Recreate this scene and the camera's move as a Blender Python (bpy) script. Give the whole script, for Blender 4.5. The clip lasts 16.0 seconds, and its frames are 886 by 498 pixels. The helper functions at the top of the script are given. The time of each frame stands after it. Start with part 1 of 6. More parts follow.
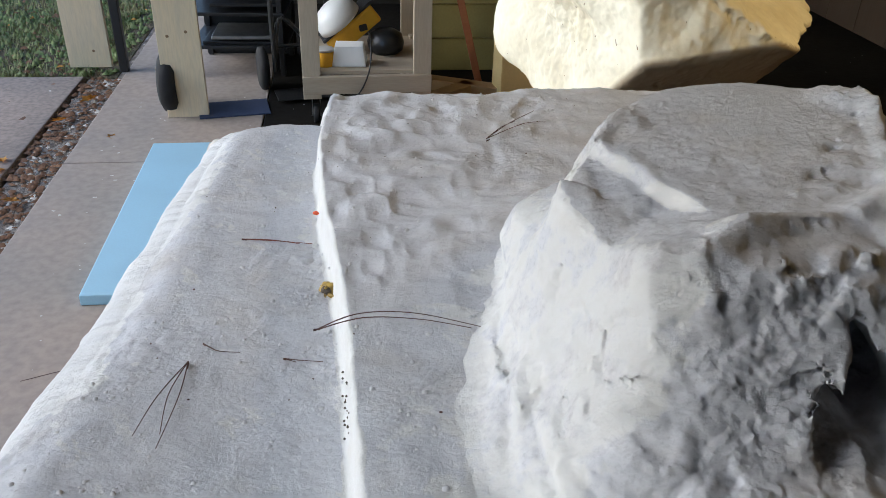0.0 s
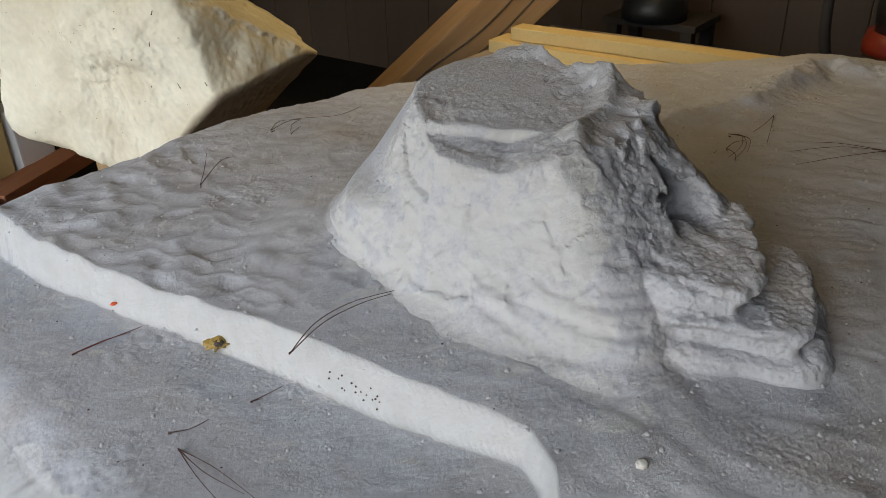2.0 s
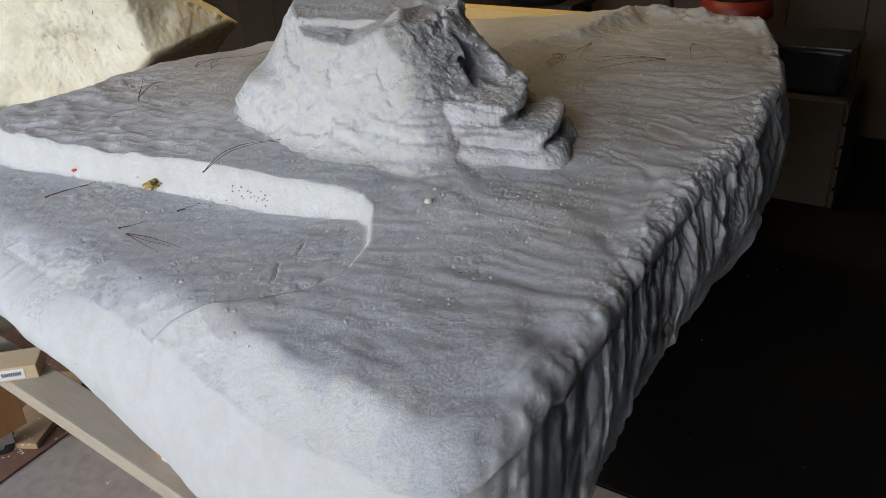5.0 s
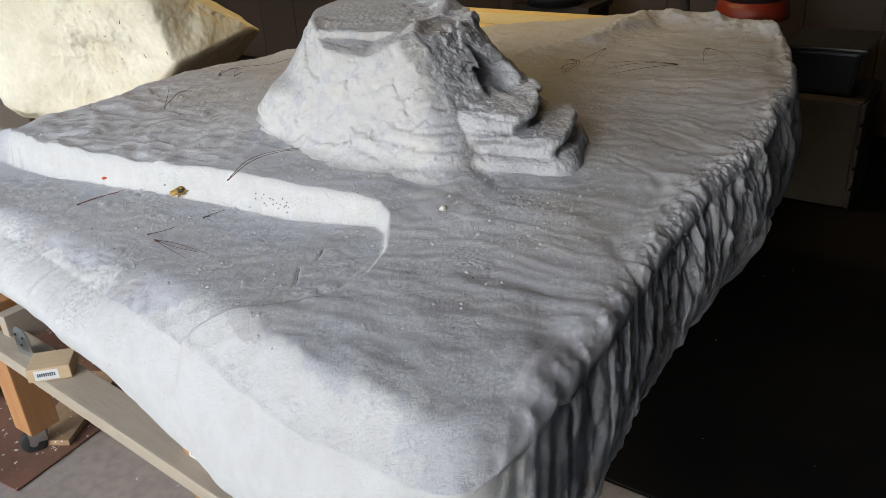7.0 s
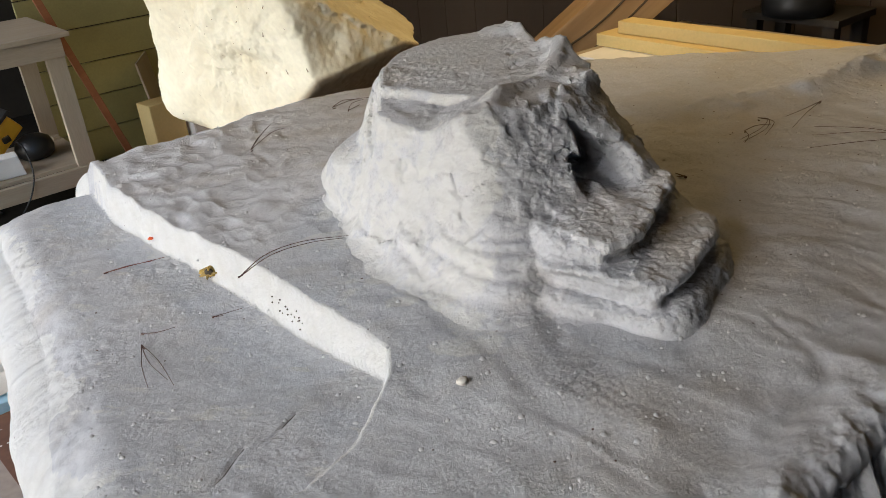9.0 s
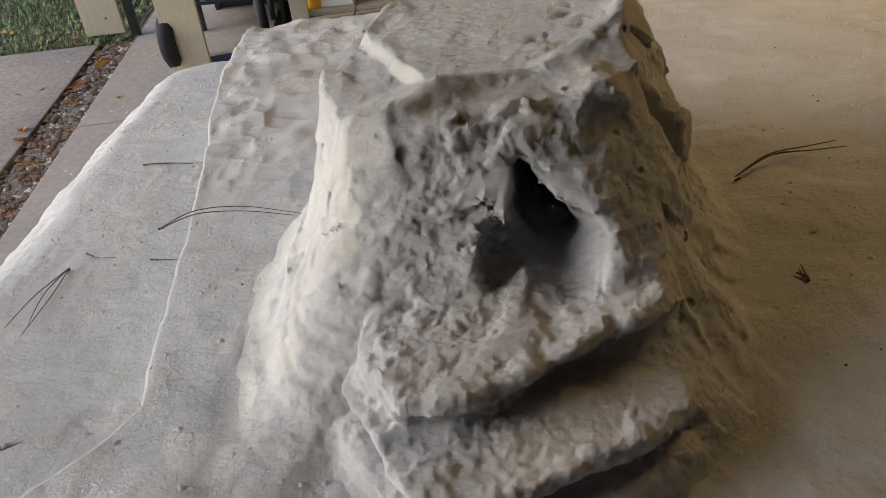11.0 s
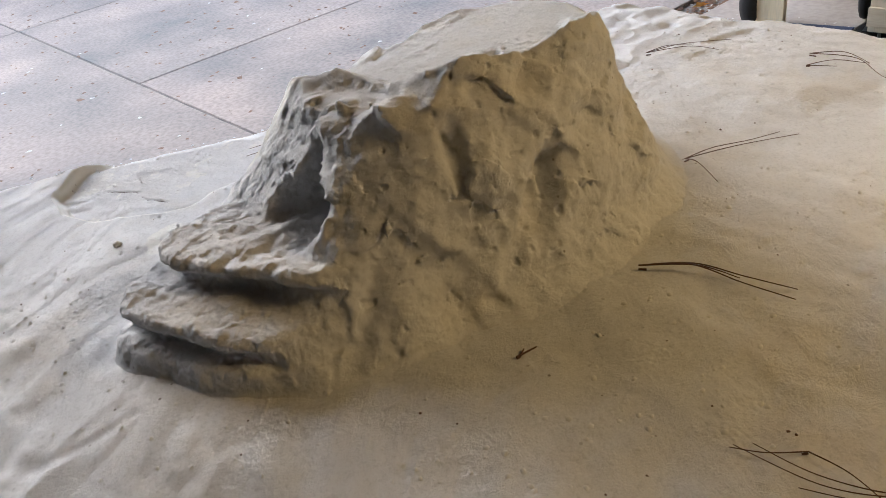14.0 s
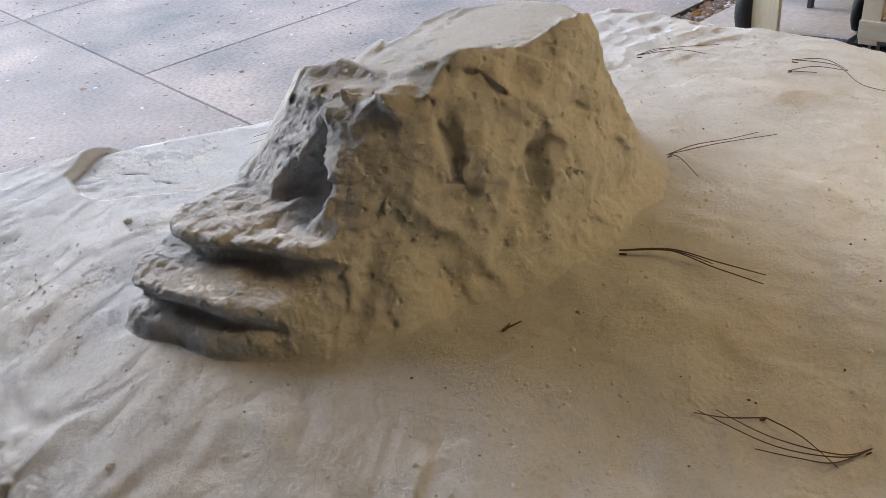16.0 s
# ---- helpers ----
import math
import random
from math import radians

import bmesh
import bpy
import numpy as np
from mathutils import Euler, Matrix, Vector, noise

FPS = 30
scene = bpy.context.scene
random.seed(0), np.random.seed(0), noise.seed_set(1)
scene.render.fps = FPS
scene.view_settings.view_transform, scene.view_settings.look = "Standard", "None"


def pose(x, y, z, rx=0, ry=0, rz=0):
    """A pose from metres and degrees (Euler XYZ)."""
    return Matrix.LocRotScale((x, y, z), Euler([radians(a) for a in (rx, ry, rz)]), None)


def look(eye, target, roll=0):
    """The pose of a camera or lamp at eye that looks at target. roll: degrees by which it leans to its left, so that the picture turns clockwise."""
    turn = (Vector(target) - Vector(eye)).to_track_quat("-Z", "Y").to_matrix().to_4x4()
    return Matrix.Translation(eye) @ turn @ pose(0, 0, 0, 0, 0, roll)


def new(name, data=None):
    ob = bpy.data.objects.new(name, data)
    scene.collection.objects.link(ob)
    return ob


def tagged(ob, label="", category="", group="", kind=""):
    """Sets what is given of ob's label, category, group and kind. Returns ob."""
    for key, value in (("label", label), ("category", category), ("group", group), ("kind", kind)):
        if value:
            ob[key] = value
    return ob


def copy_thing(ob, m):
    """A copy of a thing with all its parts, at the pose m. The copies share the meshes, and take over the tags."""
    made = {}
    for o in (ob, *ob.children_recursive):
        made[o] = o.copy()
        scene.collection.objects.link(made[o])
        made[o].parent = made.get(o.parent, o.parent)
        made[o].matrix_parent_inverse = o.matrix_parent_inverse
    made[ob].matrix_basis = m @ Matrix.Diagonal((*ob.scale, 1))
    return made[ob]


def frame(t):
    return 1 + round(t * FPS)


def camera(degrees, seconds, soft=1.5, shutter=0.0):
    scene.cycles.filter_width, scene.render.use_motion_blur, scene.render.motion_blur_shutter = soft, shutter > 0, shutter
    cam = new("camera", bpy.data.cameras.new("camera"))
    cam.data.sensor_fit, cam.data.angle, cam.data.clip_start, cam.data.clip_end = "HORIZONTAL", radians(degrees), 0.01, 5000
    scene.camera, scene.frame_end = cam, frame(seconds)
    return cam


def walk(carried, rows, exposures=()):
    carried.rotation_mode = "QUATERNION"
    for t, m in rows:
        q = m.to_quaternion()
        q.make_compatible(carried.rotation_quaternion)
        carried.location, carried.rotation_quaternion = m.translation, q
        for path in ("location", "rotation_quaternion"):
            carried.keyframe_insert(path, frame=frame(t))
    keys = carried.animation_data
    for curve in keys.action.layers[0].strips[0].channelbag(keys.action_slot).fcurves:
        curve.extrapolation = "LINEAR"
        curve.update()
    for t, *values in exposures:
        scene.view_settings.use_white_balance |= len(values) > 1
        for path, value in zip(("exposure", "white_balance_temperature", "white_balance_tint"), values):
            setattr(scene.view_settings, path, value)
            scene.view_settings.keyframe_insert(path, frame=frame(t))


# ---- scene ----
import itertools
# ---- camera ----
cam = camera(57.5, 16.0, soft=0.85)
PATH = [
    (0, (0.741, 0.162, 1.569), (0.247, 1.812, 0.552), 1.8),
    (0.5, (0.437, 0.039, 1.575), (0.459, 1.76, 0.557), 1.4),
    (1, (0.246, 0.054, 1.576), (0.574, 1.76, 0.586), 1.9),
    (1.5, (0.17, 0.068, 1.596), (0.712, 1.736, 0.634), -0.6),
    (2, (0.085, -0.051, 1.636), (0.906, 1.508, 0.689), -1.7),
    (2.5, (0.057, -0.154, 1.676), (0.979, 1.362, 0.755), -1.1),
    (3, (0.113, -0.269, 1.656), (0.876, 1.311, 0.696), -3.4),
    (3.5, (0.164, -0.411, 1.629), (0.778, 1.178, 0.583), -3.6),
    (4, (0.169, -0.516, 1.578), (0.821, 1.086, 0.573), -4.3),
    (4.5, (0.029, -0.619, 1.527), (0.774, 1.021, 0.658), -3.9),
    (5, (-0.083, -0.713, 1.541), (0.855, 0.809, 0.645), -2.5),
    (5.2, (-0.092, -0.744, 1.546), (0.841, 0.784, 0.655), -2.9),
    (7.3, (-0.096, -0.761, 1.597), (0.781, 0.796, 0.698), -3.5),
    (7.5, (-0.066, -0.733, 1.614), (0.784, 0.839, 0.716), -3.3),
    (8, (0.076, -0.63, 1.617), (0.806, 1.007, 0.731), -4.0),
    (8.2, (0.16, -0.59, 1.625), (0.818, 1.079, 0.742), -4.5),
    (10.3, (0.878, -0.015, 1.514), (0.675, 1.646, 0.419), -4.1),
    (10.5, (0.96, 0.026, 1.528), (0.661, 1.618, 0.355), -4.1),
    (11, (1.13, 0.144, 1.552), (0.479, 1.659, 0.42), -6.7),
    (11.5, (1.342, 0.294, 1.577), (0.406, 1.674, 0.473), -5.7),
    (12, (1.532, 0.345, 1.582), (0.292, 1.526, 0.549), -9.6),
    (12.5, (1.789, 0.371, 1.599), (0.363, 1.342, 0.587), -7.2),
    (13, (1.884, 0.454, 1.584), (0.287, 1.152, 0.604), -10.1),
    (13.5, (1.885, 0.645, 1.593), (0.307, 1.171, 0.482), -8.3),
    (14, (1.953, 0.744, 1.597), (0.303, 1.126, 0.533), -9.8),
    (14.5, (2.123, 0.817, 1.615), (0.409, 0.999, 0.601), -8.0),
    (15, (2.193, 0.846, 1.622), (0.443, 1.083, 0.682), -8.0),
    (15.5, (2.137, 0.806, 1.617), (0.43, 1.112, 0.619), -7.2),
    (16, (2.03, 0.723, 1.611), (0.382, 1.118, 0.55), -8.0),
]
EXPOSURES = [(0.0, 0.82, 5400, 8), (0.5, 0.54, 5450, 8), (2.0, 0.22, 5500, 8), (3.0, 0.34, 5500, 8), (5.0, 0.36, 5400, 8), (8.2, 0.66, 5650, 8), (10.5, 0.66, 5950, 10), (11.0, 0.82, 6000, 10), (12.5, 1.46, 5950, 10), (14.0, 1.62, 5700, 10), (16.0, 1.58, 5500, 10)]
walk(cam, [(t, look(eye, target, roll)) for t, eye, target, roll in PATH], EXPOSURES)

# strength of the added warm lamp inside the garage
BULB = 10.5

# ---- daylight: overcast sky through the open side of the garage ----
world = bpy.data.worlds.new("overcast_sky")
scene.world = world
world.use_nodes = True
sky = world.node_tree.nodes.new("ShaderNodeTexSky")
sky.sky_type = "NISHITA"
sky.sun_disc = False
sky.sun_elevation = radians(27)
sky.sun_rotation = radians(-112)
sky.dust_density = 2.0
world.node_tree.links.new(sky.outputs[0], world.node_tree.nodes["Background"].inputs[0])
world.node_tree.nodes["Background"].inputs[1].default_value = 0.15
sun = new("sun", bpy.data.lights.new("sun", "SUN"))
sun.data.energy, sun.data.angle, sun.data.color = 0.62, radians(36), (1.0, 0.98, 0.95)
sun.matrix_world = look((-9.3, -3.7, 5.1), (0, 0, 0))
tagged(sun, kind="structure")

# ---- materials ----
MATS = {}


def tint(c, k):
    return tuple(min(1.0, v * k) for v in c[:3]) + (1.0,)


def surface(name, color, rough=0.8, vary=0.25, scale=8.0, fine=60.0, bump=0.3, depth=0.004, metal=0.0, stretch=(1, 1, 1), second=None, amount=0.5, specks=None):
    """A procedural surface: two scales of tone, an optional second colour in blotches, specks and fine relief."""
    if name in MATS:
        return MATS[name]
    m = bpy.data.materials.new(name)
    m.use_nodes = True
    n, l = m.node_tree.nodes, m.node_tree.links
    bsdf = n["Principled BSDF"]
    bsdf.inputs["Metallic"].default_value = metal
    coord = n.new("ShaderNodeTexCoord")
    mapping = n.new("ShaderNodeMapping")
    mapping.inputs["Scale"].default_value = stretch
    info = n.new("ShaderNodeObjectInfo")
    add = n.new("ShaderNodeVectorMath")
    add.operation = "ADD"
    shift = n.new("ShaderNodeVectorMath")
    shift.operation = "SCALE"
    comb = n.new("ShaderNodeCombineXYZ")
    for i in range(3):
        l.new(info.outputs["Random"], comb.inputs[i])
    l.new(comb.outputs[0], shift.inputs[0])
    shift.inputs["Scale"].default_value = 13.0
    l.new(coord.outputs["Object"], add.inputs[0])
    l.new(shift.outputs[0], add.inputs[1])
    l.new(add.outputs[0], mapping.inputs["Vector"])
    big = n.new("ShaderNodeTexNoise")
    big.inputs["Scale"].default_value, big.inputs["Detail"].default_value = scale, 5
    small = n.new("ShaderNodeTexNoise")
    small.inputs["Scale"].default_value, small.inputs["Detail"].default_value = fine, 4
    for t in (big, small):
        l.new(mapping.outputs[0], t.inputs["Vector"])
    ramp = n.new("ShaderNodeValToRGB")
    ramp.color_ramp.elements[0].position, ramp.color_ramp.elements[1].position = 0.3, 0.7
    ramp.color_ramp.elements[0].color = tint(color, 1 - vary)
    ramp.color_ramp.elements[1].color = tint(second or color, 1 + vary * 0.5)
    l.new(big.outputs[0], ramp.inputs[0])
    mix = n.new("ShaderNodeMix")
    mix.data_type, mix.blend_type = "RGBA", "MULTIPLY"
    mix.inputs[0].default_value = amount
    fr = n.new("ShaderNodeValToRGB")
    fr.color_ramp.elements[0].position, fr.color_ramp.elements[1].position = 0.3, 0.62
    fr.color_ramp.elements[0].color = (1 - vary * 1.2 if vary < 0.5 else 0.3,) * 3 + (1,)
    fr.color_ramp.elements[1].color = (1, 1, 1, 1)
    l.new(small.outputs[0], fr.inputs[0])
    l.new(ramp.outputs[0], mix.inputs[6])
    l.new(fr.outputs[0], mix.inputs[7])
    out = mix.outputs[2]
    if specks:
        vor = n.new("ShaderNodeTexVoronoi")
        vor.inputs["Scale"].default_value = specks[0]
        l.new(mapping.outputs[0], vor.inputs["Vector"])
        cut = n.new("ShaderNodeMath")
        cut.operation = "LESS_THAN"
        cut.inputs[1].default_value = specks[1]
        l.new(vor.outputs["Distance"], cut.inputs[0])
        sm = n.new("ShaderNodeMix")
        sm.data_type = "RGBA"
        sm.inputs[7].default_value = (*specks[2], 1)
        l.new(cut.outputs[0], sm.inputs[0])
        l.new(out, sm.inputs[6])
        out = sm.outputs[2]
    l.new(out, bsdf.inputs["Base Color"])
    rr = n.new("ShaderNodeMapRange")
    rr.inputs["To Min"].default_value, rr.inputs["To Max"].default_value = max(0.03, rough - 0.12), min(1.0, rough + 0.1)
    l.new(small.outputs[0], rr.inputs["Value"])
    l.new(rr.outputs[0], bsdf.inputs["Roughness"])
    bp = n.new("ShaderNodeBump")
    bp.inputs["Strength"].default_value, bp.inputs["Distance"].default_value = bump, depth
    l.new(small.outputs[0], bp.inputs["Height"])
    l.new(bp.outputs[0], bsdf.inputs["Normal"])
    MATS[name] = m
    return m


def wood(name, light, dark, along="X", ring=28.0, rough=0.7):
    """Sawn timber with grain along one axis and a few knots."""
    if name in MATS:
        return MATS[name]
    st = {"X": (0.12, 1, 1), "Y": (1, 0.12, 1), "Z": (1, 1, 0.12)}[along]
    m = surface(name, light, rough=rough, vary=0.12, scale=ring, fine=ring * 7, bump=0.25, depth=0.001, stretch=st, second=dark, amount=0.7)
    return m


COAT = (0.57, 0.575, 0.59)
FOAM = (0.66, 0.658, 0.642)


def coated_foam():
    """White carved foam under a brushed grey cement coat; the coat ends where its mask says."""
    m = bpy.data.materials.new("coated_foam")
    m.use_nodes = True
    n, l = m.node_tree.nodes, m.node_tree.links
    bsdf = n["Principled BSDF"]
    coord = n.new("ShaderNodeTexCoord")

    def noise_tex(scale, detail=5, rough=0.55):
        t = n.new("ShaderNodeTexNoise")
        t.inputs["Scale"].default_value, t.inputs["Detail"].default_value, t.inputs["Roughness"].default_value = scale, detail, rough
        l.new(coord.outputs["Object"], t.inputs["Vector"])
        return t

    def ramp_of(src, stops):
        r = n.new("ShaderNodeValToRGB")
        e = r.color_ramp.elements
        e[0].position, e[0].color = stops[0][0], (*stops[0][1], 1)
        e[1].position, e[1].color = stops[-1][0], (*stops[-1][1], 1)
        for p, c in stops[1:-1]:
            k = e.new(p)
            k.color = (*c, 1)
        l.new(src, r.inputs[0])
        return r

    def mixed(kind, fac, a, b):
        x = n.new("ShaderNodeMix")
        x.data_type, x.blend_type = "RGBA", kind
        for sock, v in ((0, fac), (6, a), (7, b)):
            if hasattr(v, "is_linked"):
                l.new(v, x.inputs[sock])
            elif sock:
                x.inputs[sock].default_value = (*v, 1)
            else:
                x.inputs[sock].default_value = v
        return x.outputs[2]

    big, mid, fine = noise_tex(3.2), noise_tex(19.0, 9, 0.66), noise_tex(150.0, 8, 0.75)
    coat = ramp_of(big.outputs[0], [(0.3, tint(COAT, 0.94)[:3]), (0.5, COAT), (0.72, tint(COAT, 1.1)[:3])]).outputs[0]
    coat = mixed("MULTIPLY", 0.8, coat, ramp_of(mid.outputs[0], [(0.32, (0.93, 0.93, 0.935)), (0.6, (1, 1, 1))]).outputs[0])
    coat = mixed("MULTIPLY", 0.6, coat, ramp_of(fine.outputs[0], [(0.34, (0.72, 0.72, 0.72)), (0.5, (1, 1, 1)), (0.7, (1.0, 1.0, 1.0))]).outputs[0])
    # random ochre patches: brownish discolouring and the warm light put into colour
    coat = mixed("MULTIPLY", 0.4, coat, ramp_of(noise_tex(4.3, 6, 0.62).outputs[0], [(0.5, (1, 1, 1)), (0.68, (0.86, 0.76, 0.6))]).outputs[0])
    white = mixed("MULTIPLY", 0.7, FOAM, ramp_of(mid.outputs[0], [(0.3, (0.88, 0.87, 0.83)), (0.6, (1, 1, 1))]).outputs[0])
    mask = n.new("ShaderNodeAttribute")
    mask.attribute_name = "coat"
    edge = n.new("ShaderNodeMath")
    edge.operation = "MULTIPLY_ADD"
    l.new(mid.outputs[0], edge.inputs[0])
    edge.inputs[1].default_value = 0.9
    l.new(mask.outputs["Fac"], edge.inputs[2])
    cut = n.new("ShaderNodeMapRange")
    cut.inputs["From Min"].default_value, cut.inputs["From Max"].default_value = 0.88, 0.97
    l.new(edge.outputs[0], cut.inputs["Value"])
    col = mixed("MIX", cut.outputs[0], white, coat)
    pits = n.new("ShaderNodeTexVoronoi")
    pits.inputs["Scale"].default_value = 42.0
    l.new(coord.outputs["Object"], pits.inputs["Vector"])
    dots = n.new("ShaderNodeMapRange")
    dots.inputs["From Min"].default_value, dots.inputs["From Max"].default_value = 0.05, 0.11
    l.new(pits.outputs["Distance"], dots.inputs["Value"])
    gate = n.new("ShaderNodeMapRange")
    gate.inputs["From Min"].default_value, gate.inputs["From Max"].default_value = 0.6, 0.66
    l.new(noise_tex(7.0, 3).outputs[0], gate.inputs["Value"])
    gate2 = n.new("ShaderNodeMath")
    gate2.operation = "SUBTRACT"
    gate2.inputs[0].default_value = 1.0
    l.new(gate.outputs[0], gate2.inputs[1])
    keep = n.new("ShaderNodeMath")
    keep.operation = "MAXIMUM"
    l.new(dots.outputs[0], keep.inputs[0])
    l.new(gate2.outputs[0], keep.inputs[1])
    col = mixed("MULTIPLY", 1.0, col, ramp_of(keep.outputs[0], [(0.0, (0.35, 0.32, 0.29)), (1.0, (1, 1, 1))]).outputs[0])
    l.new(col, bsdf.inputs["Base Color"])
    bsdf.inputs["Roughness"].default_value = 0.92
    bsdf.inputs["Specular IOR Level"].default_value = 0.25
    b1 = n.new("ShaderNodeBump")
    b1.inputs["Strength"].default_value, b1.inputs["Distance"].default_value = 0.75, 0.0035
    # grit all over, and crusty patches of coarse crumbs
    crust = n.new("ShaderNodeTexVoronoi")
    crust.feature = "SMOOTH_F1"
    crust.inputs["Scale"].default_value = 115.0
    l.new(coord.outputs["Object"], crust.inputs["Vector"])
    where = n.new("ShaderNodeMapRange")
    where.inputs["From Min"].default_value, where.inputs["From Max"].default_value = 0.56, 0.72
    where.inputs["To Max"].default_value = -1.3
    l.new(noise_tex(5.5, 4, 0.6).outputs[0], where.inputs["Value"])
    relief = n.new("ShaderNodeMath")
    relief.operation = "MULTIPLY_ADD"
    l.new(crust.outputs["Distance"], relief.inputs[0])
    l.new(where.outputs[0], relief.inputs[1])
    l.new(fine.outputs[0], relief.inputs[2])
    l.new(relief.outputs[0], b1.inputs["Height"])
    b2 = n.new("ShaderNodeBump")
    b2.inputs["Strength"].default_value, b2.inputs["Distance"].default_value = 0.4, 0.007
    l.new(mid.outputs[0], b2.inputs["Height"])
    l.new(b1.outputs[0], b2.inputs["Normal"])
    l.new(b2.outputs[0], bsdf.inputs["Normal"])
    return m


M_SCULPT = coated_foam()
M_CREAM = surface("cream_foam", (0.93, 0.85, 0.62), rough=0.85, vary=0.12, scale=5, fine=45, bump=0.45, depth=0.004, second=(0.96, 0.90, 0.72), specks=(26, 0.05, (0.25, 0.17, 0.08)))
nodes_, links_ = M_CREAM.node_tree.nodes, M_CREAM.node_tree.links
# sawn face darker than the skin; part of that tone is painted shade
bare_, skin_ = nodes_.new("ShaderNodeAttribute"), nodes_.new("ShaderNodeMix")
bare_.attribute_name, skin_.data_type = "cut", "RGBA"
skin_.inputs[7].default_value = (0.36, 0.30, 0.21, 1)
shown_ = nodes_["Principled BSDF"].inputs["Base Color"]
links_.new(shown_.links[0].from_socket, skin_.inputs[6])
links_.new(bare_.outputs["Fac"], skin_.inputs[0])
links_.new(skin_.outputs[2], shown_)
M_SLAB = surface("garage_concrete", (0.55, 0.48, 0.41), rough=0.75, vary=0.35, scale=1.6, fine=30, bump=0.2, second=(0.38, 0.31, 0.25), specks=(9, 0.035, (0.6, 0.58, 0.52)))
M_CRUMB = surface("coat_crumb", (0.6, 0.6, 0.6), rough=0.92, vary=0.15, scale=60, fine=200, bump=0.3, depth=0.001)
# near-black copy of the floor concrete: garage shade put into the colour
M_SLABIN = surface("shade_dark_concrete", (0.009, 0.0085, 0.0075), rough=0.7, vary=0.35, scale=1.6, fine=30, bump=0.2, second=(0.018, 0.015, 0.011), specks=(9, 0.03, (0.45, 0.42, 0.36)))
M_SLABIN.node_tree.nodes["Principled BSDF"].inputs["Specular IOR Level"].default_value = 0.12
M_DRIVE = surface("driveway_concrete", (0.44, 0.40, 0.36), rough=0.85, vary=0.55, scale=1.1, fine=38, bump=0.3, second=(0.38, 0.29, 0.23), specks=(7, 0.03, (0.2, 0.15, 0.11)))
M_KNOT = surface("wood_knot", (0.3, 0.19, 0.09), rough=0.7, vary=0.3, scale=80, fine=200)
M_JOINT = surface("joint_dirt", (0.10, 0.08, 0.06), rough=0.95, vary=0.4, scale=30, fine=120)
M_SEAM = surface("slab_seam", (0.22, 0.18, 0.15), rough=0.95, vary=0.5, scale=3, fine=60)
M_SOIL = surface("dirt_strip", (0.32, 0.25, 0.19), rough=0.95, vary=0.5, scale=14, fine=70, bump=0.8, depth=0.02, second=(0.3, 0.27, 0.23), specks=(24, 0.16, (0.55, 0.52, 0.47)))
M_GRASSG = surface("lawn_soil", (0.09, 0.105, 0.04), rough=0.95, vary=0.5, scale=5, fine=60, bump=0.8, depth=0.03, second=(0.16, 0.12, 0.065))
M_PINE = wood("pale_pine", (0.84, 0.72, 0.5), (0.78, 0.64, 0.41), "Z", 20)
M_PINEX = wood("pale_pine_x", (0.70, 0.55, 0.34), (0.6, 0.44, 0.25), "X", 20)
M_GREYWOOD = wood("greyed_pine", (0.52, 0.45, 0.34), (0.4, 0.33, 0.24), "X", 24)
M_GREYWOODZ = wood("greyed_pine_z", (0.56, 0.49, 0.37), (0.45, 0.38, 0.28), "Z", 24)
M_CEDAR = wood("red_cedar", (0.42, 0.17, 0.07), (0.3, 0.11, 0.045), "X", 26)
M_FIR = wood("orange_fir", (0.55, 0.29, 0.11), (0.42, 0.19, 0.065), "Z", 30)
M_TIMBER = wood("rough_timber", (0.5, 0.34, 0.17), (0.3, 0.19, 0.09), "X", 12)
M_YELLOW = surface("yellow_foam_board", (0.75, 0.6, 0.27), rough=0.8, vary=0.1, scale=4, fine=90, bump=0.15, second=(0.68, 0.52, 0.22))
M_OLIVE = surface("olive_siding", (0.40, 0.36, 0.14), rough=0.6, vary=0.15, scale=3, fine=80, bump=0.1)
# panelling, walls and ceiling darkened in colour to keep the garage interior dim
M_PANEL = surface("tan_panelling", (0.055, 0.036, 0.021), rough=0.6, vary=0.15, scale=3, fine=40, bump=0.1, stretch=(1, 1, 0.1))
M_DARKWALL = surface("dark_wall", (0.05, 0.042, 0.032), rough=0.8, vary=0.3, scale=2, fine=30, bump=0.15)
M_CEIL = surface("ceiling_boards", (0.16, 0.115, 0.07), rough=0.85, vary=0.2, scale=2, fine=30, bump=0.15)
M_BLUE = surface("blue_foam_sheet", (0.42, 0.66, 0.8), rough=0.6, vary=0.06, scale=3, fine=120, bump=0.1)
M_CLOTH = surface("drop_cloth", (0.62, 0.58, 0.5), rough=0.95, vary=0.14, scale=7, fine=300, bump=0.2, depth=0.002, specks=(14, 0.09, (0.3, 0.27, 0.22)))
M_WHITE = surface("white_polystyrene", (0.86, 0.86, 0.84), rough=0.7, vary=0.04, scale=12, fine=200, bump=0.2, depth=0.001)
M_CARD = surface("brown_card", (0.2, 0.1, 0.06), rough=0.9, vary=0.3, scale=4, fine=50, bump=0.2, specks=(26, 0.1, (0.7, 0.67, 0.6)))
M_BOARD = surface("particle_board", (0.42, 0.28, 0.15), rough=0.9, vary=0.2, scale=20, fine=160, bump=0.3, depth=0.001, specks=(45, 0.14, (0.75, 0.7, 0.6)))
M_BLACK = surface("black_plastic", (0.018, 0.018, 0.018), rough=0.45, vary=0.2, scale=9, fine=90, bump=0.1)
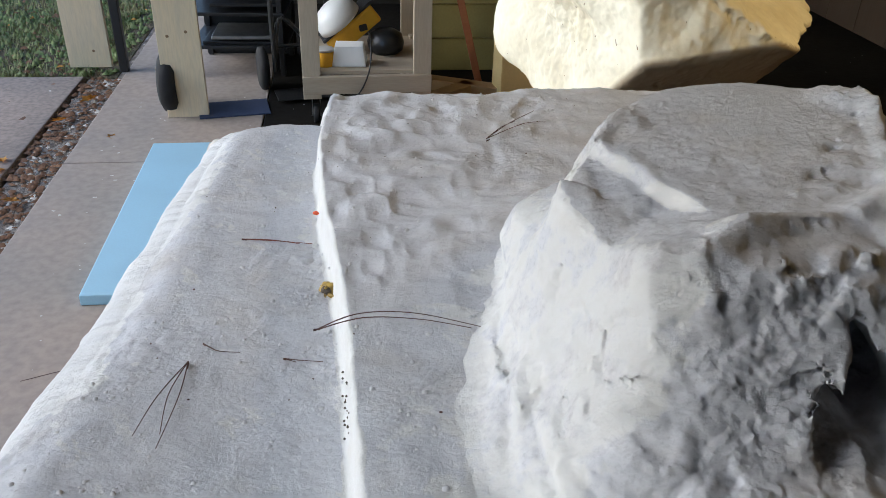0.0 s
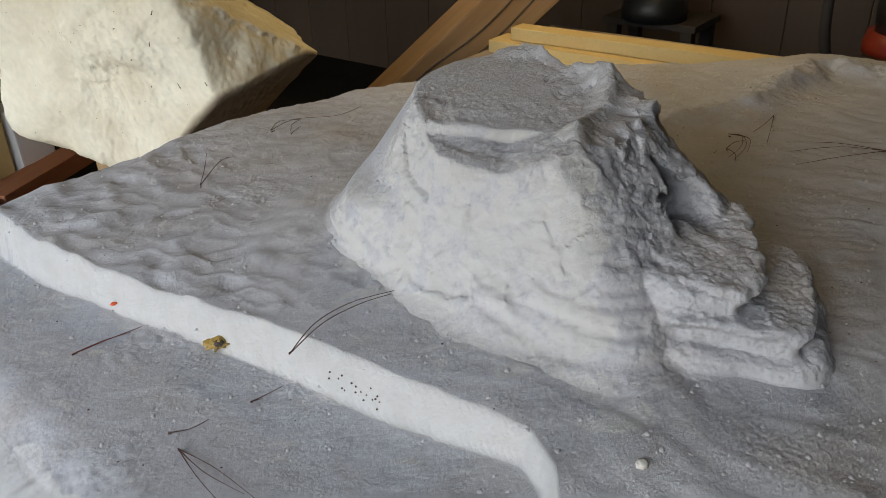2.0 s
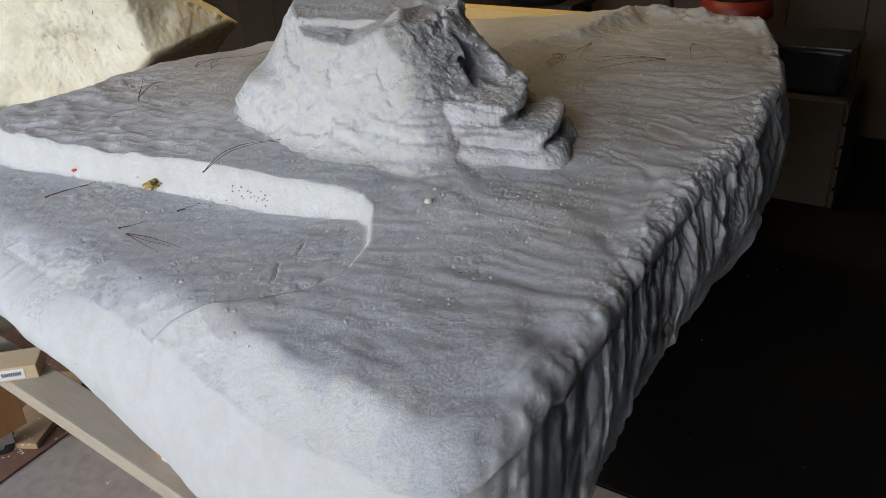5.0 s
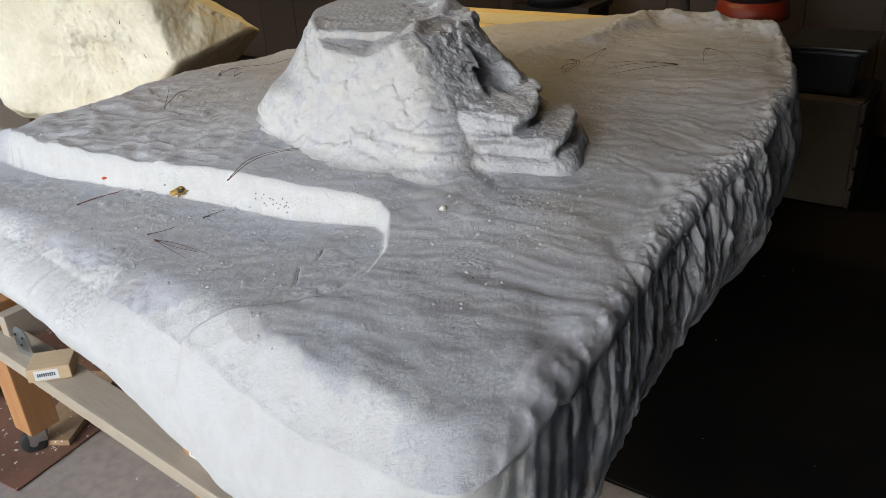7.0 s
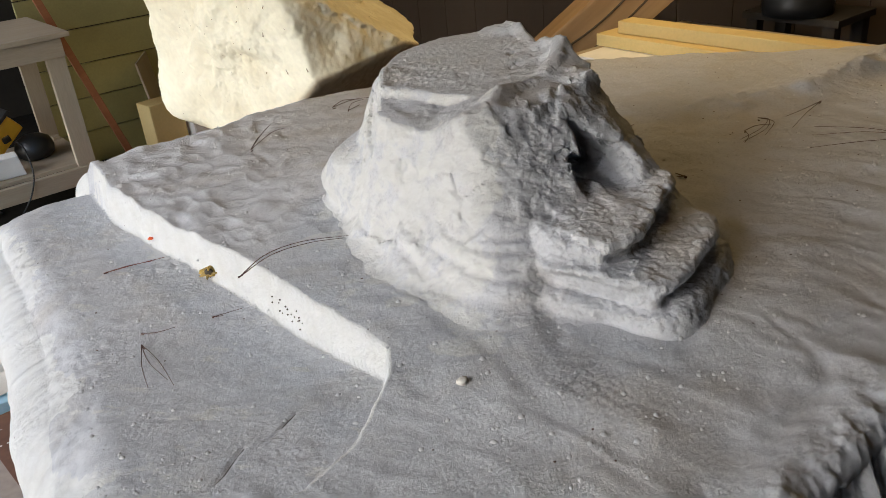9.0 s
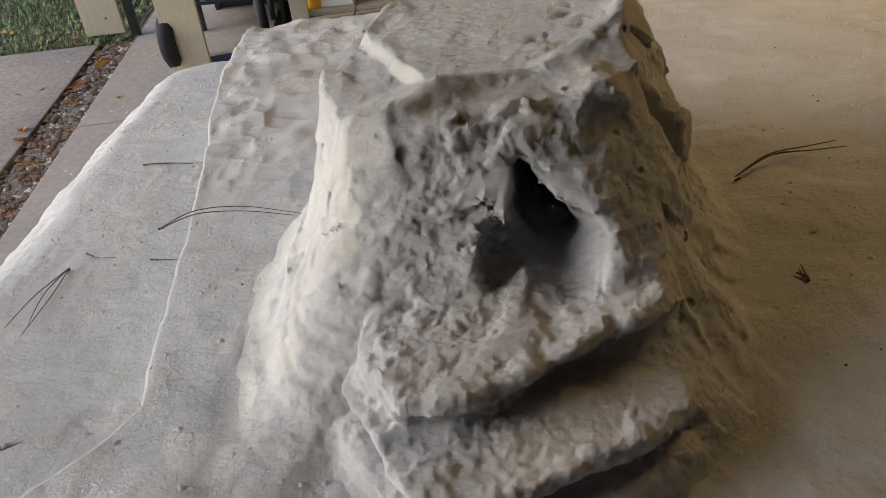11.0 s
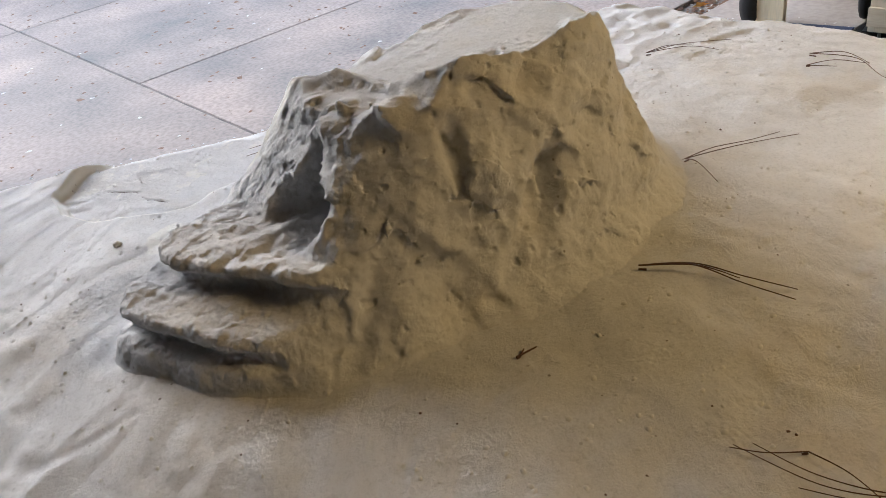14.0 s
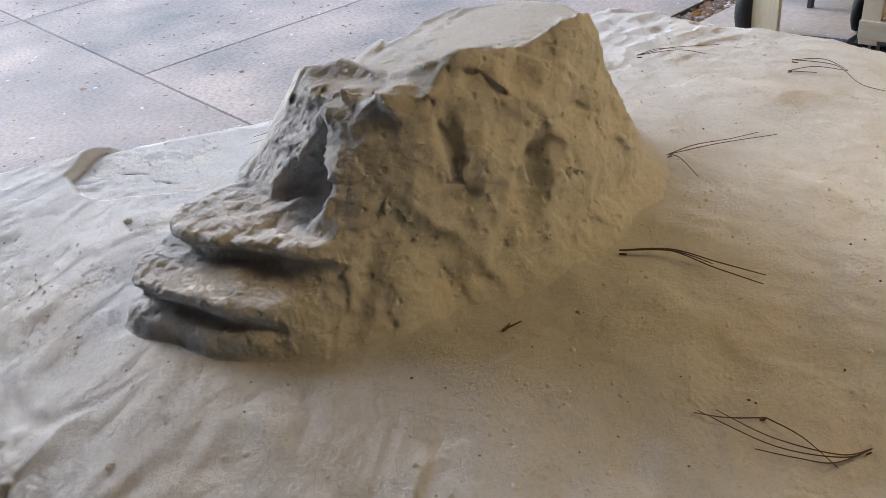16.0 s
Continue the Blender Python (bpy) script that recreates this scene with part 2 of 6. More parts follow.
M_RUBBER = surface("black_rubber", (0.022, 0.021, 0.02), rough=0.8, vary=0.25, scale=18, fine=120, bump=0.2, depth=0.001)
M_STEEL = surface("zinc_steel", (0.5, 0.5, 0.48), rough=0.38, vary=0.15, scale=20, fine=120, bump=0.1, metal=0.9, depth=0.001)
M_YTOOL = surface("yellow_plastic", (0.75, 0.42, 0.02), rough=0.45, vary=0.08, scale=9, fine=120, bump=0.08, depth=0.001)
M_RED = surface("red_plastic", (0.22, 0.026, 0.01), rough=0.45, vary=0.1, scale=8, fine=90, bump=0.08, depth=0.001)
M_LABEL = surface("paper_label", (0.8, 0.79, 0.75), rough=0.7, vary=0.04, scale=12, fine=150, bump=0.05, depth=0.0005)
M_INK = surface("label_ink", (0.1, 0.11, 0.14), rough=0.7, vary=0.1)
M_NEEDLE = surface("dry_pine_needle", (0.085, 0.035, 0.02), rough=0.6, vary=0.35, scale=40, fine=200, bump=0.1, depth=0.0003)
M_RUST = surface("reddish_stem", (0.2, 0.06, 0.035), rough=0.8, vary=0.3, scale=60, fine=200)
M_RESIN = surface("ochre_glue", (0.42, 0.28, 0.05), rough=0.5, vary=0.4, scale=40, fine=160, bump=0.4, depth=0.003)
M_ORANGE = surface("orange_mark", (0.75, 0.12, 0.03), rough=0.6, vary=0.15, scale=60, fine=160)
M_PATCH = surface("dark_blue_asphalt", (0.06, 0.08, 0.15), rough=0.8, vary=0.3, scale=2, fine=60, bump=0.3)
M_ALLOY = surface("alloy_rim", (0.45, 0.45, 0.46), rough=0.35, vary=0.1, scale=10, fine=60, bump=0.05, metal=0.8)
M_CARPAINT = surface("dark_car_paint", (0.03, 0.035, 0.045), rough=0.3, vary=0.1, scale=4, fine=60, bump=0.02)
# cloudy plastic darkened in colour so the tub sinks into the dim corner
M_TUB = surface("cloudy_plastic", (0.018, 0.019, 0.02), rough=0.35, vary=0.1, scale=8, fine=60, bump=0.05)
M_WHITEP = surface("white_plastic", (0.8, 0.79, 0.75), rough=0.4, vary=0.05, scale=8, fine=80, bump=0.05, depth=0.001)
M_BLADE = surface("grass_blades", (0.15, 0.25, 0.07), rough=0.7, vary=0.4, scale=3, fine=40, second=(0.33, 0.29, 0.13))
M_CLOVER = surface("low_green_leaves", (0.12, 0.22, 0.05), rough=0.7, vary=0.4, scale=9, fine=60, second=(0.24, 0.28, 0.09))
M_LEAF = surface("yellow_leaf", (0.6, 0.3, 0.04), rough=0.7, vary=0.3, scale=14, fine=90)
M_LEAFB = surface("brown_leaf", (0.22, 0.11, 0.05), rough=0.8, vary=0.4, scale=14, fine=90)
M_CHIP = surface("pale_chip", (0.7, 0.67, 0.6), rough=0.9, vary=0.2, scale=30, fine=120)
# glowing cover of the added, unseen lamp
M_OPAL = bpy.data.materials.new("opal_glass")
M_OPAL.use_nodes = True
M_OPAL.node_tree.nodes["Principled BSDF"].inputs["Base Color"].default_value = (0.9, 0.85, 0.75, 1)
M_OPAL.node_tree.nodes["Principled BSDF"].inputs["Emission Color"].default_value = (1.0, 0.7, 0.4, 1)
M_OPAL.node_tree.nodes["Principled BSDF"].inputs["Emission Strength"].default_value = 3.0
M_FENCE = surface("far_hedge", (0.05, 0.065, 0.03), rough=0.95, vary=0.6, scale=1.2, fine=8, bump=1.0, depth=0.2)


# ---- building blocks ----
def part(name, bm, material, parent=None, label="", smooth=False):
    me = bpy.data.meshes.new(name)
    bm.normal_update()
    bm.to_mesh(me)
    bm.free()
    if smooth:
        me.shade_smooth()
    me.materials.append(material)
    ob = new(name, me)
    if parent:
        ob.parent = parent
    return tagged(ob, label)


def thing(name, label, category, m=None, group="", kind=""):
    ob = new(name)
    ob.empty_display_size = 0.1
    if m is not None:
        ob.matrix_world = m
    return tagged(ob, label, category, group, kind)


def block(sx, sy, sz, at=(0, 0, 0), bevel=0.004, turn=None, rough=0.0):
    """A box with eased edges, its centre at at."""
    bm = bmesh.new()
    bmesh.ops.create_cube(bm, size=1.0, matrix=Matrix.Diagonal((sx, sy, sz, 1)))
    if bevel:
        bmesh.ops.bevel(bm, geom=bm.edges[:], offset=min(bevel, sx * 0.3, sy * 0.3, sz * 0.3), segments=2, affect="EDGES", profile=0.6)
    if rough:
        for v in bm.verts:
            v.co += Vector((random.uniform(-1, 1), random.uniform(-1, 1), random.uniform(-1, 1))) * rough
    mat = Matrix.Translation(at) @ (turn or Matrix.Identity(4))
    bmesh.ops.transform(bm, matrix=mat, verts=bm.verts)
    return bm


def joined(*bms):
    out = bmesh.new()
    for b in bms:
        me = bpy.data.meshes.new("tmp")
        b.to_mesh(me)
        b.free()
        out.from_mesh(me)
        bpy.data.meshes.remove(me)
    return out


def lathe(profile, seg=32, axis="Z"):
    """A turned shape from (radius, height) pairs."""
    bm = bmesh.new()
    rings = []
    for r, h in profile:
        ring = []
        for i in range(seg):
            a = 2 * math.pi * i / seg
            p = (r * math.cos(a), r * math.sin(a), h)
            if axis == "X":
                p = (p[2], p[0], p[1])
            elif axis == "Y":
                p = (p[0], p[2], p[1])
            ring.append(bm.verts.new(p))
        rings.append(ring)
    for a, b in zip(rings, rings[1:]):
        for i in range(seg):
            bm.faces.new((a[i], a[(i + 1) % seg], b[(i + 1) % seg], b[i]))
    bm.faces.new(rings[0][::-1])
    bm.faces.new(rings[-1])
    bmesh.ops.recalc_face_normals(bm, faces=bm.faces)
    return bm


def tube(points, radius, seg=6, taper=1.0, steps=8):
    """A thin round rod along a smooth curve through the points."""
    pts = [Vector(p) for p in points]
    line = []
    for i in range(len(pts) - 1):
        p0, p1, p2, p3 = pts[max(i - 1, 0)], pts[i], pts[i + 1], pts[min(i + 2, len(pts) - 1)]
        for k in range(steps):
            t = k / steps
            line.append(0.5 * ((2 * p1) + (p2 - p0) * t + (2 * p0 - 5 * p1 + 4 * p2 - p3) * t * t + (3 * p1 - p0 - 3 * p2 + p3) * t ** 3))
    line.append(pts[-1])
    bm = bmesh.new()
    rings = []
    for i, p in enumerate(line):
        d = (line[min(i + 1, len(line) - 1)] - line[max(i - 1, 0)]).normalized()
        side = d.cross(Vector((0, 0, 1)))
        side = side.normalized() if side.length > 1e-4 else Vector((1, 0, 0))
        up = side.cross(d)
        r = radius * (1 + (taper - 1) * i / (len(line) - 1))
        rings.append([bm.verts.new(p + r * (math.cos(a) * side + math.sin(a) * up)) for a in (2 * math.pi * j / seg for j in range(seg))])
    for a, b in zip(rings, rings[1:]):
        for i in range(seg):
            bm.faces.new((a[i], a[(i + 1) % seg], b[(i + 1) % seg], b[i]))
    bm.faces.new(rings[0][::-1])
    bm.faces.new(rings[-1])
    bmesh.ops.recalc_face_normals(bm, faces=bm.faces)
    return bm


def sheet(name, co, faces, material, parent=None, smooth=True, attr=None):
    """A mesh from arrays that a formula has filled."""
    me = bpy.data.meshes.new(name)
    me.vertices.add(len(co))
    me.vertices.foreach_set("co", np.asarray(co, np.float32).ravel())
    faces = np.asarray(faces, np.int32)
    me.loops.add(faces.size)
    me.loops.foreach_set("vertex_index", faces.ravel())
    me.polygons.add(len(faces))
    me.polygons.foreach_set("loop_start", np.arange(0, faces.size, faces.shape[1], dtype=np.int32))
    me.update(calc_edges=True)
    me.validate()
    if smooth:
        me.shade_smooth()
    for key, values in (attr or {}).items():
        a = me.attributes.new(key, "FLOAT", "POINT")
        a.data.foreach_set("value", np.asarray(values, np.float32))
    me.materials.append(material)
    ob = new(name, me)
    if parent:
        ob.parent = parent
    return ob


def grid_faces(rows, cols, wrap=False):
    """Quads of a grid whose verts run row by row."""
    r, c = np.meshgrid(np.arange(rows - 1), np.arange(cols if wrap else cols - 1), indexing="ij")
    c2 = (c + 1) % cols
    return np.stack([r * cols + c, r * cols + c2, (r + 1) * cols + c2, (r + 1) * cols + c], -1).reshape(-1, 4)


rng = np.random.default_rng(7)
PERM = rng.permutation(512).astype(np.int64)
GRAD = rng.uniform(-1, 1, 512)


def vnoise(x, y, z=0.0, seed=0):
    """Smooth value noise, about -1 to 1, for whole arrays."""
    x, y, z = np.broadcast_arrays(np.asarray(x, float) + seed * 17.3, np.asarray(y, float) - seed * 5.7, np.asarray(z, float) + seed * 9.1)
    i, j, k = np.floor(x).astype(np.int64), np.floor(y).astype(np.int64), np.floor(z).astype(np.int64)
    f, g, h = x - i, y - j, z - k
    f, g, h = (t * t * t * (t * (t * 6 - 15) + 10) for t in (f, g, h))

    def at(a, b, c):
        return GRAD[PERM[(a + PERM[(b + PERM[c & 511]) & 511]) & 511]]

    def lerp(a, b, t):
        return a + (b - a) * t

    lo = lerp(lerp(at(i, j, k), at(i + 1, j, k), f), lerp(at(i, j + 1, k), at(i + 1, j + 1, k), f), g)
    hi = lerp(lerp(at(i, j, k + 1), at(i + 1, j, k + 1), f), lerp(at(i, j + 1, k + 1), at(i + 1, j + 1, k + 1), f), g)
    return lerp(lo, hi, h)


def fbm(x, y, z=0.0, octaves=4, gain=0.5, seed=0):
    out, amp, f = 0.0, 1.0, 1.0
    for o in range(octaves):
        out = out + amp * vnoise(np.asarray(x) * f, np.asarray(y) * f, np.asarray(z) * f, seed + o * 3)
        amp, f = amp * gain, f * 2.03
    return out


def smooth(a, b, x):
    t = np.clip((np.asarray(x, float) - a) / (b - a), 0, 1)
    return t * t * (3 - 2 * t)


def spline_closed(points, n):
    """A smooth closed curve through a few points."""
    p = np.array(points, float)
    m = len(p)
    t = np.linspace(0, m, n, endpoint=False)
    i = t.astype(int)
    f = (t - i)[:, None]
    a, b, c, d = p[(i - 1) % m], p[i % m], p[(i + 1) % m], p[(i + 2) % m]
    return 0.5 * (2 * b + (c - a) * f + (2 * a - 5 * b + 4 * c - d) * f ** 2 + (3 * b - a - 3 * c + d) * f ** 3)


def dist_line(x, y, pts):
    """Distance to a polyline and the side of it (positive on its left)."""
    best = np.full(np.shape(x), 1e9)
    side = np.zeros(np.shape(x))
    for (ax, ay), (bx, by) in zip(pts, pts[1:]):
        dx, dy = bx - ax, by - ay
        t = np.clip(((x - ax) * dx + (y - ay) * dy) / (dx * dx + dy * dy), 0, 1)
        d = np.hypot(x - ax - t * dx, y - ay - t * dy)
        s = np.sign(dx * (y - ay) - dy * (x - ax))
        near = d < best
        best, side = np.where(near, d, best), np.where(near, s, side)
    return best, side


# the garage stands turned against the path: u along the cart, v across it
TURN = 24.0
GARAGE = pose(0, 0, 0, 0, 0, TURN)


def at_uv(u, v, z=0.0, rx=0, ry=0, rz=0):
    return GARAGE @ pose(u, v, z, rx, ry, rz)


# ---- setting: garage floor, driveway, lawn, walls, ceiling ----
def flat(name, u0, v0, u1, v1, z, material, thick=0.1, label="", category="", step=0.0):
    bm = block(u1 - u0, v1 - v0, thick, ((u0 + u1) / 2, (v0 + v1) / 2, z - thick / 2), 0.006)
    ob = part(name, bm, material)
    ob.matrix_world = GARAGE
    return tagged(ob, label, category, kind="structure")


flat("floor", -0.55, -3.2, 1.2, 3.35, 0.0, M_SLAB, 0.15, "worn grey concrete garage floor with chips and stains", "floor")
flat("floor_inner", 1.206, -3.2, 4.6, 3.35, 0.0, M_SLABIN, 0.15, "concrete floor deep inside the garage, coloured near black as its shade", "floor")
flat("floor_edge", -0.55, 3.356, 0.30, 6.4, 0.0, M_SLAB, 0.15, "worn grey concrete at the open side", "floor")
flat("floor_back", 0.306, 3.356, 4.6, 6.4, 0.0, M_SLABIN, 0.15, "dirty concrete floor at the back of the garage, coloured near black as its shade", "floor")
flat("ground", -300, -300, 300, 300, -0.12, M_GRASSG, 0.2, "dark soil under a thin autumn lawn", "ground")
flat("dirt_strip", -0.76, -3.2, -0.55, 6.4, -0.03, M_SOIL, 0.1, "strip of soil, gravel and litter beside the slab", "ground")
def drive_slab(u0, v0, u1, v1):
    return part("concrete_slab", block(u1 - u0, v1 - v0, 0.11, ((u0 + u1) / 2, (v0 + v1) / 2, -0.065), 0.008), M_DRIVE, driveway)


driveway = tagged(thing("driveway", "weathered concrete driveway cast in large slabs with dirty joints", "driveway", GARAGE), kind="structure")
for u0, u1 in ((-5.62, -0.78), (-14.0, -5.632)):
    for v0, v1 in ((-9.0, -4.1), (-4.088, 1.59)):
        drive_slab(u0, v0, u1, v1)
for u0, u1 in ((-3.1, -0.78), (-5.62, -3.109), (-14.0, -5.632)):
    drive_slab(u0, 1.604, u1, 4.6)
tagged(part("joint_dirt", block(13.2, 13.5, 0.08, (-7.4, -2.2, -0.057), 0.0), M_SEAM), "dark dirt packed in the slab joints", "dirt", kind="structure").matrix_world = GARAGE

WALL_H = 2.5
def wall(name, u0, v0, u1, v1, material, label, z0=0.0, z1=WALL_H):
    ob = part(name, block(u1 - u0, v1 - v0, z1 - z0, ((u0 + u1) / 2, (v0 + v1) / 2, (z0 + z1) / 2), 0.003), material)
    ob.matrix_world = GARAGE
    return tagged(ob, label, "wall", kind="structure")


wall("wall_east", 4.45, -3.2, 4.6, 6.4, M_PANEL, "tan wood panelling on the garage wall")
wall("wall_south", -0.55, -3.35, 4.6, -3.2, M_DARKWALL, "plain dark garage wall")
# unseen wall, added to keep daylight off the front and right
wall("wall_west", -1.0, -3.2, -0.85, -0.55, M_DARKWALL, "unseen short wall added beside the open side to hold back daylight")
# unseen beam, added to block the upper sky from the opening
wall("header", -0.75, -3.2, -0.6, 6.4, M_DARKWALL, "unseen dark beam added over the open side to cut high sky light", 2.3, WALL_H)
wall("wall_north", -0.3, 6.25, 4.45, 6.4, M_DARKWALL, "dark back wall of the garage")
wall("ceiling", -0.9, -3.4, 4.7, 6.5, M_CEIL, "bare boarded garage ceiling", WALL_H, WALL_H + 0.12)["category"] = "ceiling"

# added lamp, never in view, for warm light inside; its tube fixture is invented
ceiling_lamp = thing("ceiling_lamp", "added warm lamp under the ceiling boards, out of view, shaped as an opal tube", "lamp", at_uv(2.9, 1.6, WALL_H))
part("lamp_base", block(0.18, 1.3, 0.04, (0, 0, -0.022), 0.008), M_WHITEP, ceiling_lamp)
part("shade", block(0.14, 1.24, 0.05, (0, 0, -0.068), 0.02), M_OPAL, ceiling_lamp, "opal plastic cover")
bulb = new("added_warm_light", bpy.data.lights.new("added_warm_light", "AREA"))
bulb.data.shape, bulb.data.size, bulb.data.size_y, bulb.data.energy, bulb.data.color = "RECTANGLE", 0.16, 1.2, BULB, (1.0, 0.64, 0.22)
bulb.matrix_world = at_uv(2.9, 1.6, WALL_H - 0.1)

# ---- the carved sculpture base ----
OUTLINE = [(-0.29, 1.73), (-0.18, 1.42), (-0.09, 1.16), (-0.02, 0.95), (0.04, 0.7), (0.10, 0.45), (0.155, 0.13), (0.275, -0.115), (0.49, -0.06), (0.72, 0.065),
           (1.00, 0.22), (1.30, 0.34), (1.62, 0.49), (2.04, 0.75), (2.40, 1.08), (2.50, 1.36), (2.36, 1.62), (1.95, 1.80), (1.5, 2.03), (1.1, 2.13),
           (0.69, 2.095), (0.40, 2.01), (0.10, 1.92), (-0.12, 1.90), (-0.24, 1.84)]
STEP = [(-0.11, 1.98), (-0.05, 1.84), (-0.01, 1.72), (0.04, 1.57), (0.172, 1.31), (0.28, 1.125), (0.378, 0.945), (0.452, 0.79), (0.545, 0.605), (0.535, 0.54), (0.475, 0.44), (0.40, 0.375), (0.30, 0.345), (0.20, 0.38), (0.12, 0.44), (-0.1, 0.50)]
COAT_EDGE = [(-0.36, 1.86), (-0.287, 1.741), (-0.169, 1.51), (-0.125, 1.31), (-0.09, 1.15), (-0.022, 1.0), (0.057, 0.866), (0.062, 0.80), (0.022, 0.765), (0.057, 0.63), (0.112, 0.523), (0.122, 0.44), (0.17, 0.40), (0.19, 0.29), (0.20, 0.18), (0.22, 0.10), (0.268, 0.05), (0.272, -0.03), (0.29, -0.3)]
CRACKS = [[(0.402, 0.562), (0.385, 0.54), (0.372, 0.522), (0.355, 0.512)], [(0.33, 0.505), (0.315, 0.478), (0.305, 0.458), (0.29, 0.44)]]
BASE_C = np.array([1.05, 0.98])
BOTTOM = 0.55


def top_height(x, y):
    """Height of the carved top before its edges: plateau, cut ledge, ripples and the crumbled rim."""
    x, y = np.asarray(x, float), np.asarray(y, float)
    u, v = x * 0.91 + y * 0.41, -x * 0.41 + y * 0.91
    z = 0.928 + 0.010 * vnoise(x * 1.7, y * 1.7, 3.1)
    z = z + 0.0045 * fbm(u * 4, v * 8, 0.3, 3, 0.42, 2)
    # knuckled lumps towards the far left, long ripples towards the open rim
    left = smooth(0.75, 0.25, x) * smooth(0.85, 1.15, y)
    lump = 0.5 * fbm(x * 17, y * 14, 1.0, 2, 0.4, 5) + 0.9 * (0.3 - np.abs(vnoise(x * 12 + y * 5, y * 13 - x * 4, 0.3, 91))) + 0.5 * (0.3 - np.abs(vnoise(x * 27 + y * 9, y * 24, 0.6, 92)))
    z = z + left * 0.0085 * lump
    wide = smooth(0.6, 0.3, x) * smooth(1.35, 1.6, y)
    z = z - wide * 0.007 * smooth(0.35, 0.85, vnoise(x * 17, y * 19, 0.7, 13))
    near = smooth(0.75, 0.25, v)
    along, across = 0.63 * x - 0.78 * y, 0.78 * x + 0.63 * y
    across = across + 0.05 * vnoise(along * 5, across * 4, 0.9, 81)
    z = z + near * 0.0085 * (0.5 + 0.8 * vnoise(x * 4, y * 4, 0.6, 85)) * (0.35 - np.abs(vnoise(along * 4.6 + across * 2.0, across * 10.5, 0.4, 82)))
    z = z + near * 0.0026 * (0.6 + vnoise(x * 5, y * 5, 0.1, 86)) * vnoise(along * 12, across * 24, 0.4, 83) + near * 0.0016 * vnoise(along * 14, across * 60, 0.2, 84)
    z = z + near * 0.0045 * fbm(along * 2.6, across * 8, 0.7, 3, 0.5, 9)
    z = z + (1 - near) * smooth(1.0, 1.4, u) * 0.007 * fbm(u * 3 - v * 2.5, v * 7 + u * 3, 0.2, 3, 0.45, 14)
    z = z - 0.020 * smooth(0.30, -0.25, v) * smooth(0.4, 0.8, u)
    z = z + 0.0016 * fbm(x * 24, y * 24, 0.2, 2, 0.5, 4)
    # apron swelling round the outcrop
    d = np.hypot((x - 0.86) / 1.0, (y - 0.98) / 1.15)
    z = z + 0.010 * smooth(0.62, 0.42, d)
    # crumbled lip along the far rim
    dl, _ = dist_line(x, y, [(1.36, 1.46), (1.62, 1.38), (1.86, 1.42), (2.16, 1.50), (2.30, 1.34), (2.40, 1.14)])
    lip = np.exp(-(dl / 0.07) ** 2) * (0.3 + 0.7 * smooth(1.4, 2.1, x))
    z = z + lip * (0.036 + 0.015 * fbm(x * 14, y * 14, 0.4, 3, 0.55, 6))
    z = z - 0.028 * np.exp(-((x + 0.07) ** 2 + (y - 1.90) ** 2) / 0.075 ** 2)
    # cut ledge: a clean bench below the plateau that runs out in a curve
    dd, side = dist_line(x, y, STEP)
    s = dd * -side
    s = s + 0.0025 * fbm(x * 26, y * 26, 0.6, 2, 0.5, 8)
    ledge = smooth(-0.005, 0.009, s)
    low = 0.850 - 0.034 * smooth(1.15, 1.8, y) + 0.055 * smooth(0.95, 0.42, y) + 0.0012 * fbm(x * 30, y * 30, 0.1, 2, 0.6, 11) + 0.004 * vnoise(x * 4, y * 4, 0.5)
    patchy = smooth(0.1, 0.5, fbm(x * 7, y * 7, 0.8, 2, 0.5, 18))
    for line in CRACKS:
        dc, _ = dist_line(x, y, line)
        low = low - 0.0022 * smooth(0.005, 0.0, dc + 0.003 * vnoise(x * 60, y * 60, 0.2, 21))
    low = low + patchy * 0.0045 * np.abs(fbm(x * 30, y * 30, 0.9, 2, 0.5, 19))
    return z * (1 - ledge) + low * ledge, ledge, s


